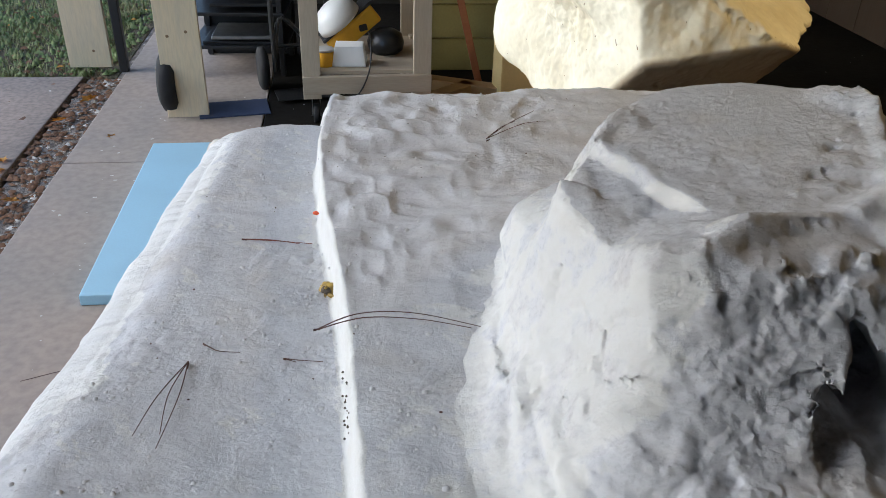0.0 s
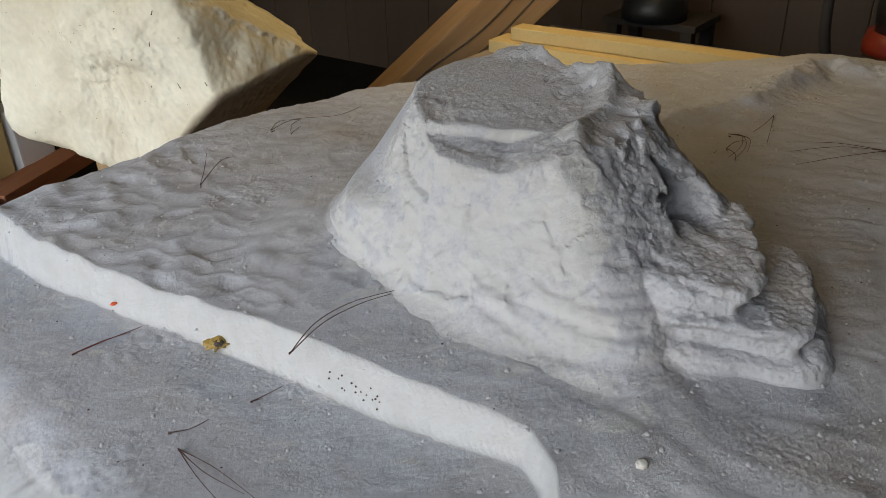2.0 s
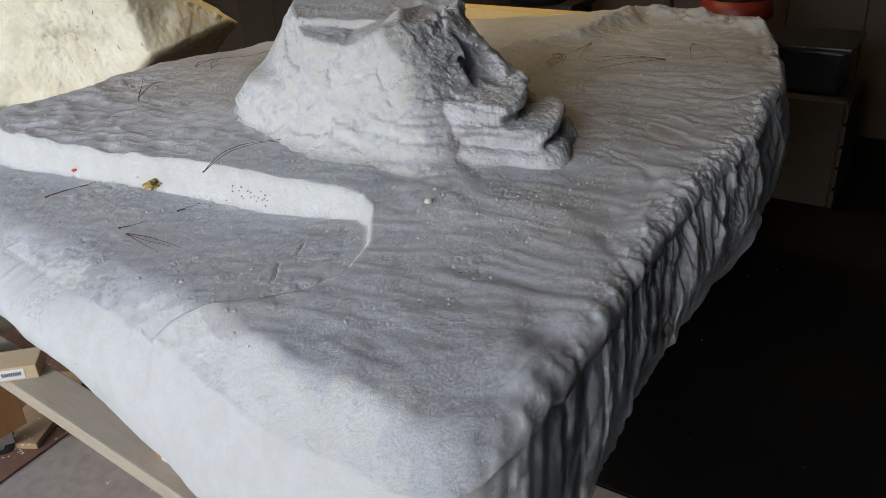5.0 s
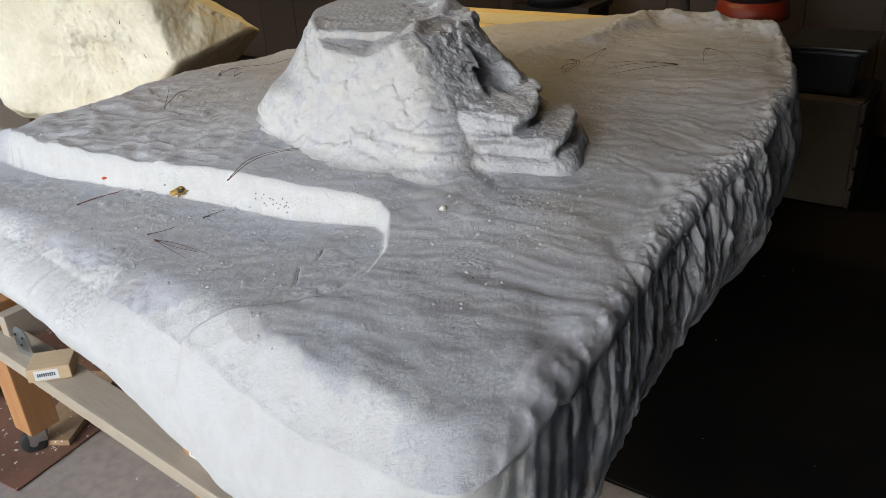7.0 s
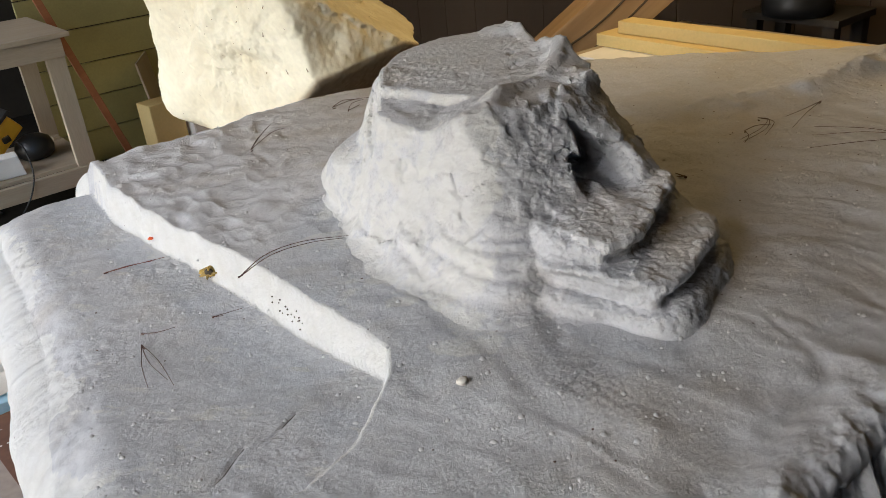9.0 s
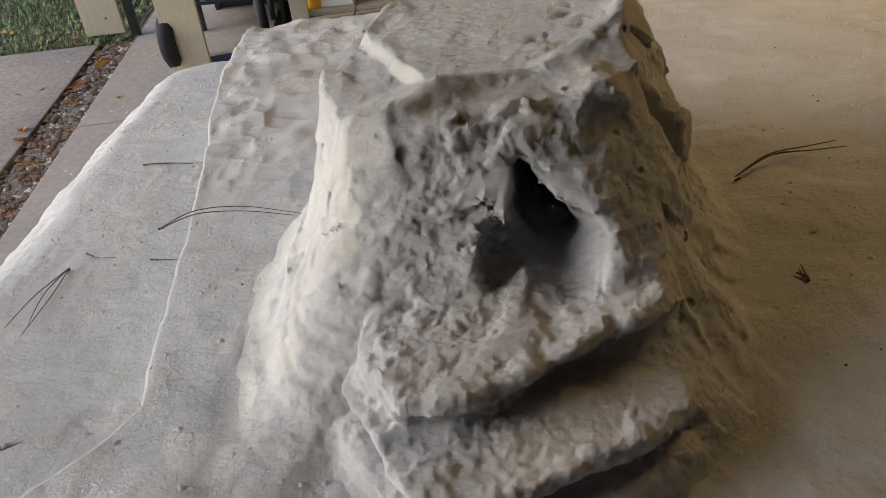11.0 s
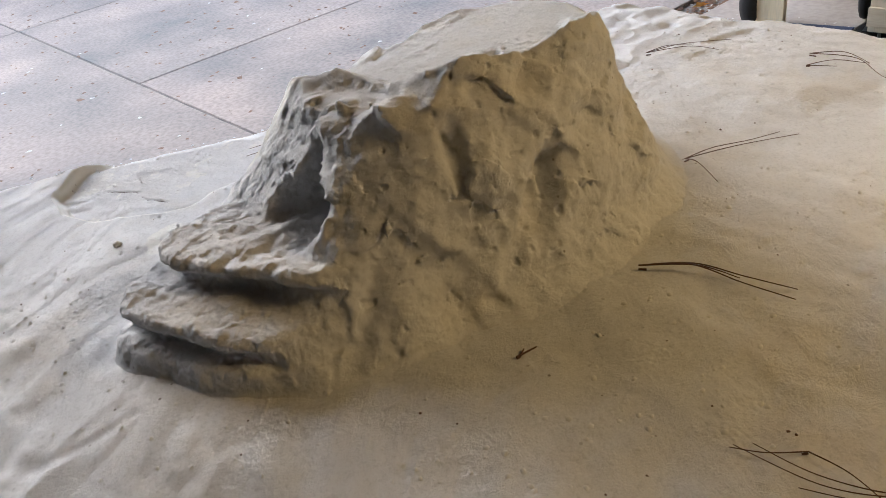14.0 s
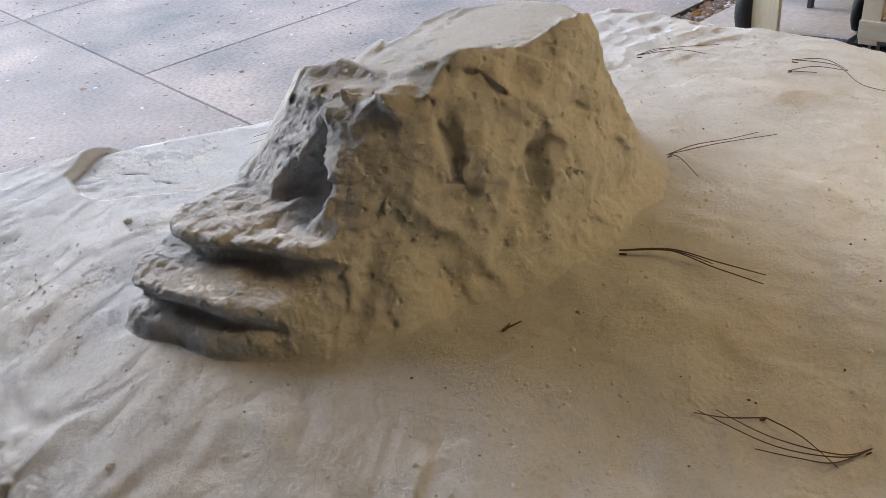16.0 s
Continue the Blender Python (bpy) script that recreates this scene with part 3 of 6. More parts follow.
def build_base(parent):
    na, nr, ns = 1600, 270, 84
    rim = spline_closed(OUTLINE, 6000)
    ang = np.arctan2(rim[:, 1] - BASE_C[1], rim[:, 0] - BASE_C[0])
    rad = np.hypot(rim[:, 1] - BASE_C[1], rim[:, 0] - BASE_C[0])
    order = np.argsort(ang)
    a = np.linspace(-math.pi, math.pi, na, endpoint=False)
    R = np.interp(a, ang[order], rad[order], period=2 * math.pi)
    ux, uy = np.cos(a), np.sin(a)
    # flutes run down the open front side only
    vv = -ux * 0.41 + uy * 0.91
    front = smooth(-0.05, -0.55, vv) * smooth(-2.2, -2.05, a) + smooth(0.35, 0.0, a) * smooth(-0.6, -0.3, a)
    front = np.clip(front, 0, 1)
    arc = np.cumsum(np.hypot(np.gradient(R * ux), np.gradient(R * uy)))
    def drape(s_, w_):
        s2 = s_ + 0.05 * vnoise(s_ * 3, w_ * 8, 0.4, 41) + 0.35 * w_
        broad = 0.5 * vnoise(s2 * 8, w_ * 3, 0.1, 42) + 0.22 * vnoise(s2 * 20, w_ * 6, 0.2, 43)
        return broad * (0.6 + 0.5 * vnoise(s_ * 2.2, w_ * 4, 0.6)) - 0.25 * smooth(0.25, 0.0, np.abs(vnoise(s2 * 4.3, w_ * 3, 0.4, 44)))

    # the bare white side: its far and its near half
    aa = np.where(a < 0, a + 2 * math.pi, a)
    wl = smooth(2.1, 2.35, aa) * smooth(3.6, 3.2, aa)
    fl = smooth(3.2, 3.6, aa) * smooth(4.25, 4.05, aa)
    outer = np.clip(wl + fl, 0, 1)
    k = np.linspace(0, 1, nr) ** 0.8
    rr = k[:, None] * R[None, :]
    wob = 0.010 * fbm(arc * 5, 0.2, 0.2, 3)
    rr = rr + (k[:, None] ** 8) * (wob + front * 0.012 * drape(arc, 0.0))[None, :]
    x, y = BASE_C[0] + rr * ux, BASE_C[1] + rr * uy
    z, ledge, s = top_height(x, y)
    edge = (1 - k[:, None]) * R[None, :]
    round_r = 0.02 + 0.022 * front[None, :] + 0.08 * outer[None, :]
    t = np.clip(1 - edge / round_r, 0, 1)
    z = z - (0.012 + 0.020 * front[None, :]) * (1 - outer[None, :]) * (1 - np.sqrt(np.clip(1 - t * t, 0, 1))) - 0.034 * outer[None, :] * t ** 2.2
    z = z + front[None, :] * smooth(0.32, 0.03, edge) * 0.020 * drape(arc[None, :], edge)
    z = z + (0.3 + 0.7 * front[None, :]) * smooth(0.09, 0.0, edge) * 0.007 * fbm(x * 34, y * 34, 0.4, 3, 0.6, 46)
    # white chamfer on the near left corner
    cham = np.exp(-((a + 2.40) / 0.33) ** 2)
    z = z - cham[None, :] * 0.035 * smooth(0.09, 0.0, edge)
    coat = np.where(ledge > 0.5, 1.0 - 0.50 * smooth(0.28, 0.5, fbm(x * 9 + 3, y * 21 + x * 9, 0.3, 4, 0.65, 95)), 1.0)
    cliff = smooth(-0.012, -0.004, s) * smooth(0.02, 0.008, s) * smooth(0.30, 0.36, y) * smooth(0.10, 0.2, x + 0.1 * y)
    coat = coat * (1 - cliff)
    bare = (smooth(-2.07, -2.13, a + 0.03 * vnoise(a * 40, 0.3)) + smooth(2.2, 2.5, a))[None, :]
    de, se = dist_line(x, y, COAT_EDGE)
    fade = 0.025 + 0.07 * smooth(0.30, 0.1, y)
    coat = coat * np.clip(0.5 + 0.5 * (de * se + (0.03 + 0.4 * (fade - 0.025)) * fbm(x * 9, y * 9, 0.3, 5, 0.65, 3)) / fade, 0, 1)
    # apron by the outcrop's pale flank whitened: thin coat and daylight painted together
    turn = np.degrees(np.arctan2(y - ROCK_C[1], x - ROCK_C[0]))
    past = np.hypot(x - ROCK_C[0], y - ROCK_C[1]) - np.interp(turn, [p[0] for p in FOOT], [p[1] for p in FOOT], period=360)
    flank = np.clip(smooth(-88, -112, turn) + smooth(140, 160, turn), 0, 1)
    coat = coat - 0.55 * flank * smooth(0.10, -0.01, past + 0.09 * fbm(x * 6, y * 12, 0.5, 3, 0.55, 27)) * (ledge < 0.5)
    rings = [np.stack([x, y, z], -1)]
    coats = [coat]
    zr = z[-1]
    xr, yr = x[-1], y[-1]
    low = BOTTOM + 0.115 * outer
    for i in range(1, ns + 1):
        q = i / ns
        zz = zr + (low - zr) * q
        bulge = (0.02 * math.sin(math.pi * q) + front * (0.02 * math.sin(math.pi * q) - 0.035 * q * q)) + wl * (0.05 * math.sin(math.pi * q ** 0.75) + 0.03 * q) + fl * 0.045 * q
        rough = 0.003 * fbm(arc * 10, zz * 7, 0.3, 3, 0.5, 12) + front * 0.026 * (drape(arc, -0.4 * q) * (1 - 0.3 * q) - 0.45 * smooth(0.16, 0.0, np.abs(vnoise(arc * 12 + 0.8 * q, zz * 0.9, 0.3, 16))) - 0.3 * smooth(0.2, 0.0, np.abs(vnoise(arc * 26 + 0.8 * q, zz * 1.2, 0.7, 17))) + 0.4 * vnoise(arc * 44 + 2 * q, zz * 7, 0.5, 7) * (0.5 + vnoise(arc * 6, zz * 8, 0.2, 8)) + 0.5 * fbm(arc * 15 + 3 * q + 0.5 * vnoise(arc * 4, zz * 6), zz * 5, 0.2, 3, 0.5, 3) - 0.5 * smooth(0.16, 0.0, np.abs(vnoise(arc * 7 + 1.5 * q, zz * 1.5, 0.8, 6)))) * (1 - 0.3 * q)
        rough = rough + front * 0.0055 * fbm(arc * 38 + 1.2 * vnoise(arc * 9, zz * 9), zz * 22, 0.4, 3, 0.6, 45)
        rings.append(np.stack([xr + ux * (bulge + rough), yr + uy * (bulge + rough), zz], -1)[None])
        white = (bare[0] * 1.0)
        coats.append((1 - white - 0.1 * q)[None])
    # underside
    lastx, lasty = rings[-1][0][:, 0], rings[-1][0][:, 1]
    for q in (0.94, 0.5, 0.02):
        rings.append(np.stack([BASE_C[0] + (lastx - BASE_C[0]) * q, BASE_C[1] + (lasty - BASE_C[1]) * q, low - 0.002], -1)[None])
        coats.append(np.zeros((1, na)))
    co = np.concatenate(rings, 0)
    coats = np.concatenate(coats, 0)
    rows = co.shape[0]
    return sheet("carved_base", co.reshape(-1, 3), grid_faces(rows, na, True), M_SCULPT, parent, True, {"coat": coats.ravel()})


# ---- the carved outcrop: foot and crown radii by compass angle ----
ROCK_C = np.array([0.88, 1.0])
FOOT = [(-180, 0.345), (-162, 0.345), (-137, 0.40), (-115, 0.46), (-103, 0.51), (-88, 0.52), (-79, 0.525), (-69, 0.475), (-56, 0.44), (-39, 0.37), (-5, 0.29), (28, 0.29), (61, 0.34), (80, 0.40), (106, 0.46), (121, 0.50), (131, 0.47), (162, 0.36)]
CROWN = [(-180, 0.25, 1.173), (-155, 0.21, 1.168), (-140, 0.20, 1.184), (-128, 0.205, 1.2), (-118, 0.20, 1.206), (-105, 0.188, 1.212), (-90, 0.165, 1.216), (-75, 0.15, 1.212), (-55, 0.138, 1.208), (-36, 0.145, 1.206), (-18, 0.135, 1.226), (0, 0.125, 1.244), (20, 0.138, 1.246), (44, 0.162, 1.252), (66, 0.241, 1.238), (80, 0.262, 1.226), (105, 0.28, 1.215), (126, 0.284, 1.204), (158, 0.25, 1.186)]
FLARE = [(-180, 0.64), (-150, 0.56), (-130, 0.62), (-115, 0.78), (-102, 1.0), (-88, 1.25), (-65, 1.25), (-50, 1.0), (-30, 0.9), (0, 0.9), (25, 0.8), (60, 0.65), (100, 0.8), (125, 1.0), (150, 0.95)]
# hollows of the smooth right face: y, z, half width, half height, depth, lean
HOLLOWS = [(1.10, 1.062, 0.028, 0.048, 0.036, 0.35), (0.991, 1.15, 0.014, 0.034, 0.02, 0.1), (0.887, 1.165, 0.045, 0.011, 0.018, 0.0), (1.193, 1.128, 0.03, 0.028, 0.012, 0.0), (1.113, 1.195, 0.026, 0.02, 0.012, -0.3), (1.037, 1.212, 0.014, 0.014, 0.008, 0.0),
           (0.976, 0.95, 0.06, 0.030, 0.022, -0.4), (0.816, 0.99, 0.020, 0.042, 0.020, 0.7), (0.87, 0.945, 0.09, 0.010, 0.014, 0.0), (0.957, 1.015, 0.05, 0.018, 0.012, 0.6), (1.04, 1.005, 0.02, 0.03, 0.012, 0.8)]
# the rim of the crown; then the three stepped slabs of the front corner: top, underside, reach
RIM = [(0.785, 0.835, 1.192), (0.80, 0.855, 1.205), (0.822, 0.895, 1.220), (0.855, 0.915, 1.210), (0.91, 0.945, 1.210), (0.955, 0.98, 1.226), (0.99, 1.015, 1.246), (0.995, 1.06, 1.244), (0.985, 1.13, 1.242), (0.968, 1.205, 1.247), (0.93, 1.28, 1.225)]
SLABS = [(1.056, 1.018, 0.208), (1.010, 0.974, 0.290), (0.966, 0.90, 0.338)]


def soft_max(a, b, k):
    h = np.clip(0.5 + 0.5 * (a - b) / k, 0, 1)
    return b + (a - b) * h + k * h * (1 - h)


def soft_min(a, b, k):
    return -soft_max(-a, -b, k)


def facets(x, y, z, seed):
    """Broken facets: every cell of a jittered lattice carries its own tilted plane."""
    p = np.stack([x, y, z], -1)
    cell = np.floor(p).astype(np.int64)
    best, out = np.full(len(p), 9.0), np.zeros(len(p))
    for i, j, k in itertools.product((-1, 0, 1), repeat=3):
        c = cell + np.array((i, j, k))
        h = PERM[(PERM[(PERM[(c[:, 0] + seed) % 512] + c[:, 1]) % 512] + c[:, 2]) % 512]
        d = p - c - 0.5 - 0.42 * np.stack([GRAD[h], GRAD[(h + 71) % 512], GRAD[(h + 193) % 512]], -1)
        q = (d * d).sum(-1)
        tilt = d[:, 0] * GRAD[(h + 29) % 512] + d[:, 1] * GRAD[(h + 113) % 512] + d[:, 2] * GRAD[(h + 307) % 512] + 0.35 * GRAD[(h + 401) % 512]
        out = np.where(q < best, tilt, out)
        best = np.minimum(best, q)
    return out


def crown_height(x, y):
    """Height of the cut crown: a tilted slab, the gully cut into it, and the lumps left standing on its rim."""
    slab = 1.194 + 0.064 * (x - 0.789) + 0.15 * np.maximum(y - 0.991, 0) + 0.03 * np.minimum(y - 0.991, 0)
    wide = 1.208 + 0.05 * (x - 0.85) + 0.06 * (y - 1.1)
    slab = soft_min(slab, wide + 0.012, 0.01)
    floor_l = 1.157 + 0.05 * (x - 0.695) + 0.20 * (y - 0.916)
    floor_r = 1.157 + 0.40 * ((x - 0.695) * 0.95 - (y - 0.916) * 0.3)
    d, side = dist_line(x, y, [(0.40, 1.30), (0.63, 1.09), (0.80, 0.935), (1.02, 0.735)])
    inside = smooth(-0.003, 0.007, -d * side + 0.003 * vnoise(x * 30, y * 30, 0.4, 20))
    z = slab + (np.minimum(slab, np.maximum(floor_l, floor_r)) - slab) * inside
    # the ragged rim left standing above the front and the right face
    rim = np.full(np.shape(x), 0.0)
    for (ax, ay, az), (bx, by, bz) in zip(RIM, RIM[1:]):
        t = np.clip(((x - ax) * (bx - ax) + (y - ay) * (by - ay)) / ((bx - ax) ** 2 + (by - ay) ** 2), 0, 1)
        d = np.hypot(x - ax - t * (bx - ax), y - ay - t * (by - ay))
        rim = np.maximum(rim, az + t * (bz - az) - 1.3 * d * d / (d + 0.02))
    rim = rim + 0.004 * fbm(x * 28, y * 28, 0.3, 2, 0.5, 47)
    return soft_max(z, rim, 0.012)


def surface_of(f, lo, step):
    """The zero surface of a field on a grid: one vertex a crossed cell, one quad a crossed edge."""
    s = f < 0
    nx, ny, nz = f.shape
    count = np.zeros((nx - 1, ny - 1, nz - 1), np.int8)
    for i in (0, 1):
        for j in (0, 1):
            for k in (0, 1):
                count += s[i:nx - 1 + i, j:ny - 1 + j, k:nz - 1 + k]
    cell = np.argwhere((count > 0) & (count < 8))
    index = np.full(count.shape, -1, np.int64)
    index[tuple(cell.T)] = np.arange(len(cell))
    total, hits = np.zeros((len(cell), 3)), np.zeros(len(cell))
    corner = np.array([(i, j, k) for i in (0, 1) for j in (0, 1) for k in (0, 1)])
    for p in range(8):
        for q in range(p + 1, 8):
            if np.abs(corner[p] - corner[q]).sum() == 1:
                fp, fq = f[tuple((cell + corner[p]).T)], f[tuple((cell + corner[q]).T)]
                cross = (fp < 0) != (fq < 0)
                t = np.where(cross, fp / np.where(cross, fp - fq, 1.0), 0.0)
                total += cross[:, None] * (corner[p] + t[:, None] * (corner[q] - corner[p]))
                hits += cross
    co = (cell + total / np.maximum(hits, 1)[:, None]) * step + np.array(lo)
    quads = []
    for ax in range(3):
        b, c = (ax + 1) % 3, (ax + 2) % 3
        sl0, sl1 = [slice(None)] * 3, [slice(None)] * 3
        sl0[ax], sl1[ax] = slice(0, -1), slice(1, None)
        s0, s1 = s[tuple(sl0)], s[tuple(sl1)]
        for flip in (False, True):
            e = np.argwhere((s0 & ~s1) if not flip else (~s0 & s1))
            ok = (e[:, b] > 0) & (e[:, c] > 0) & (e[:, b] < f.shape[b] - 1) & (e[:, c] < f.shape[c] - 1)
            e = e[ok]
            ring = []
            for db, dc in ((-1, -1), (0, -1), (0, 0), (-1, 0)):
                g = e.copy()
                g[:, b] += db
                g[:, c] += dc
                ring.append(index[tuple(g.T)])
            r = np.stack(ring, 1)
            quads.append(r[:, ::-1] if flip else r)
    return co, np.concatenate(quads, 0)


def split_quads(co, quads):
    """Each quad in four, with shared middles."""
    n = len(co)
    e = np.stack([quads, np.roll(quads, -1, 1)], -1).reshape(-1, 2)
    e.sort(1)
    key, inv = np.unique(e[:, 0] * n + e[:, 1], return_inverse=True)
    mids = (co[key // n] + co[key % n]) / 2
    m = n + inv.reshape(-1, 4)
    c = n + len(mids) + np.arange(len(quads))
    out = [np.stack([quads[:, i], m[:, i], c, m[:, i - 1]], 1) for i in range(4)]
    return np.concatenate([co, mids, co[quads].mean(1)], 0), np.concatenate(out, 0)


def relax(co, quads, times, amount=0.5):
    n = len(co)
    i, j = quads.ravel(), np.roll(quads, -1, 1).ravel()
    deg = np.bincount(i, minlength=n) + np.bincount(j, minlength=n)
    for _ in range(times):
        avg = np.stack([(np.bincount(i, co[j, k], n) + np.bincount(j, co[i, k], n)) / np.maximum(deg, 1) for k in range(3)], 1)
        co = co + amount * (avg - co)
    return co


def vertex_normals(co, quads):
    fn = np.cross(co[quads[:, 2]] - co[quads[:, 0]], co[quads[:, 3]] - co[quads[:, 1]])
    out = np.stack([sum(np.bincount(quads[:, i], fn[:, k], len(co)) for i in range(4)) for k in range(3)], 1)
    return out / np.maximum(np.linalg.norm(out, axis=1, keepdims=True), 1e-12)


def build_rock(parent):
    step, lo, hi = 0.0045, (0.26, 0.36, 0.885), (1.37, 1.62, 1.285)
    gx, gy, gz = (np.arange(a, b, step) for a, b in zip(lo, hi))
    X, Y = np.meshgrid(gx, gy, indexing="ij")
    A2 = np.degrees(np.arctan2(Y - ROCK_C[1], X - ROCK_C[0]))
    rho = np.hypot(X - ROCK_C[0], Y - ROCK_C[1])

    def round_the(table, col):
        aa = np.linspace(-180, 180, 720, endpoint=False)
        v = np.interp(aa, [p[0] for p in table], [p[col] for p in table], period=360)
        w = np.hanning(23)
        v = np.convolve(np.r_[v[-11:], v, v[:11]], w / w.sum(), "valid")
        return np.interp(A2, aa, v, period=360)

    foot, crown, ctop, flare = round_the(FOOT, 1), round_the(CROWN, 1), round_the(CROWN, 2), round_the(FLARE, 1)
    top = crown_height(X, Y)
    ground = top_height(X, Y)[0]
    z = gz[None, None, :]
    x, y, A = X[:, :, None], Y[:, :, None], A2[:, :, None]
    # the body: walls by compass angle, the crown above, the plane cut of the front, the long right face
    s = (z - 0.925) / (ctop - 0.925)[:, :, None]
    sp = np.clip(s, 0, 1)
    r = foot[:, :, None] + (crown - foot)[:, :, None] * sp ** flare[:, :, None] - 0.35 * np.clip(s - 1, 0, 1) * 0.3
    r = r + 0.05 * np.exp(-((A - 150) / 15) ** 2) * smooth(1.075, 1.04, z) * smooth(0.93, 1.0, z)
    wall = (rho[:, :, None] - r) * 0.78
    right = (x + 0.44 * (z - 0.925) + 0.10 * smooth(1.0, 0.93, z) ** 2 * -0.4 + 0.5 * np.clip(y - 1.02, 0, 1) ** 1.4 - 1.150 - 0.012 * vnoise(y * 6, z * 9, 0.3, 23)) * 0.91
    wall = soft_max(wall, np.where(A > -75, right, -1.0), 0.02)
    front = (0.242 * x - 0.970 * y + 0.85 * (z - 1.052) + 0.49) * 0.76
    head = soft_max(soft_max(wall, front, 0.045), (z - top[:, :, None]) * 0.95, 0.006)
    # hollows of the right face
    for cy, cz, wy, wz, deep, lean in HOLLOWS:
        q = ((y - cy - lean * (z - cz)) / wy) ** 2 + ((z - cz) / wz) ** 2
        face = np.exp(-q ** 1.6) * smooth(-45, -30, A) * smooth(85, 70, A)
        head = head + deep * face
    # stepped slabs, each lip hanging a little over a recessed riser
    n_x, n_y = 0.69, -0.724
    out = n_x * X + n_y * Y
    run = 0.72 * X + 0.69 * Y
    body = head
    for i, (zt, zb, reach) in enumerate(SLABS):
        zt2 = (zt + 0.006 * vnoise(run * 9, out * 7, i * 1.3, 74) - 0.05 * (run - 1.15) * (i == 1))[:, :, None]
        zb2 = (zb + 0.005 * vnoise(run * 11, 0.2, i * 2.3, 75))[:, :, None]
        lip = (reach + 0.012 * vnoise(run * 10, i * 1.9, 0.2, 76) + 0.005 * vnoise(run * 28, i * 1.9, 0.7, 77))[:, :, None]
        under = 0.020 * smooth(zt2 - 0.012, zb2 + 0.006, z) * (0.3 + 0.7 * smooth(-105, -90, A))
        slab = soft_max(out[:, :, None] - lip + under, z - zt2, 0.016)
        slab = soft_max(slab, soft_max((rho[:, :, None] - foot[:, :, None] + 0.42 * (z - 0.925)) * 0.9, np.where(A > -75, right + 0.006, -1.0), 0.012), 0.014)
        slab = np.where(z < zb2 - 0.012, 1.0, soft_max(slab, (1.035 - 0.016 * i + 0.012 * vnoise(z * 30, out[:, :, None] * 12, i * 0.7, 72) - run[:, :, None]) * 0.9, 0.012)) + 0.16 * smooth(-101, -118, A) + 0.16 * smooth(-40, -20, A) + 0.16 * smooth(90, 110, A)
        body = soft_min(body, slab, 0.006)
    # thin strata on the flank beside the steps
    flank = smooth(-130, -110, A) * smooth(-80, -96, A) * smooth(1.08, 1.05, z)
    layer = (z + 0.010 * vnoise(A * 0.05, z * 6, 0.3, 78) + 0.0004 * (A + 110)) / 0.027
    body = body - flank * 0.0075 * (smooth(0.0, 0.55, layer % 1.0) * smooth(1.0, 0.9, layer % 1.0) - 0.5) * (0.5 + vnoise(A * 0.07, np.floor(layer) * 1.7, 0.5, 79))
    # the cave: a leaning drop with a shallow lobe beside it
    u = (x - 0.953) * 0.97 + (y - 0.80) * 0.242
    v = z - 1.098
    w = (x - 0.948) * 0.242 - (y - 0.80) * 0.97
    wide = 0.029 - 0.30 * np.clip(v, -0.02, 0.06)
    drop = np.sqrt(((u + 0.32 * v) / wide) ** 2 + (v / 0.048) ** 2 + (np.minimum(w + 0.05, 0) / 0.24) ** 2) - 1
    drop = drop * 0.024 + 0.004 * vnoise(x * 40, y * 40, z * 40, 33)
    lobe = np.sqrt(((u + 0.038) / 0.023) ** 2 + ((v + 0.016) / 0.028) ** 2 + ((w - 0.03) / 0.062) ** 2) - 1
    scoop = (np.sqrt(((u - 0.040) / 0.034) ** 2 + ((v + 0.004) / 0.045) ** 2 + ((w - 0.035) / 0.060) ** 2) - 1) * 0.03
    body = soft_max(body, -soft_min(soft_min(drop, lobe * 0.024, 0.012), scoop, 0.010), 0.006)
    # broad carving, only near the surface
    f = np.ascontiguousarray(body)
    near = np.argwhere(np.abs(f) < 0.045)
    ix = tuple(near.T)
    nx_, ny_, nz_ = gx[near[:, 0]], gy[near[:, 1]], gz[near[:, 2]]
    na_ = A2[near[:, 0], near[:, 1]]
    pale = smooth(-95, -120, na_) + smooth(130, 150, na_)
    rt = smooth(-52, -38, na_) * smooth(95, 70, na_)
    fr = np.clip(1 - pale - rt, 0, 1) * smooth(100, 60, na_)
    head_z = smooth(1.06, 1.10, nz_)
    crest = smooth(-0.05, -0.015, nz_ - top[near[:, 0], near[:, 1]])
    flat_top = smooth(-0.02, -0.006, nz_ - top[near[:, 0], near[:, 1]]) * smooth(0.03, 0.06, -f[ix] + 0.06) * smooth(0.0, 0.04, crown[near[:, 0], near[:, 1]] - 0.02 - rho[near[:, 0], near[:, 1]])
    block_y = 0.30 - np.abs(fbm(nx_ * 11, ny_ * 11, nz_ * 13, 2, 0.5, 52))
    lump = fbm(nx_ * 19, ny_ * 19, nz_ * 22, 2, 0.5, 25)
    soft = fbm(nx_ * 7, ny_ * 10 + nz_ * 6, nz_ * 11 - ny_ * 4, 2, 0.45, 28)
    ridge = 0.3 - np.abs(vnoise(ny_ * 12 + nz_ * 9, nz_ * 13 - ny_ * 7, 0.8, 29))
    chip = np.abs(vnoise(nx_ * 7 + nz_ * 5, ny_ * 7, nz_ * 6, 35)) + 0.5 * np.abs(vnoise(nx_ * 15 - nz_ * 8, ny_ * 15, nz_ * 11, 36))
    brow = smooth(1.15, 1.185, nz_)
    d = fr * head_z * (0.003 * block_y + (0.001 + 0.004 * brow) * lump) + fr * (1 - head_z) * 0.003 * lump
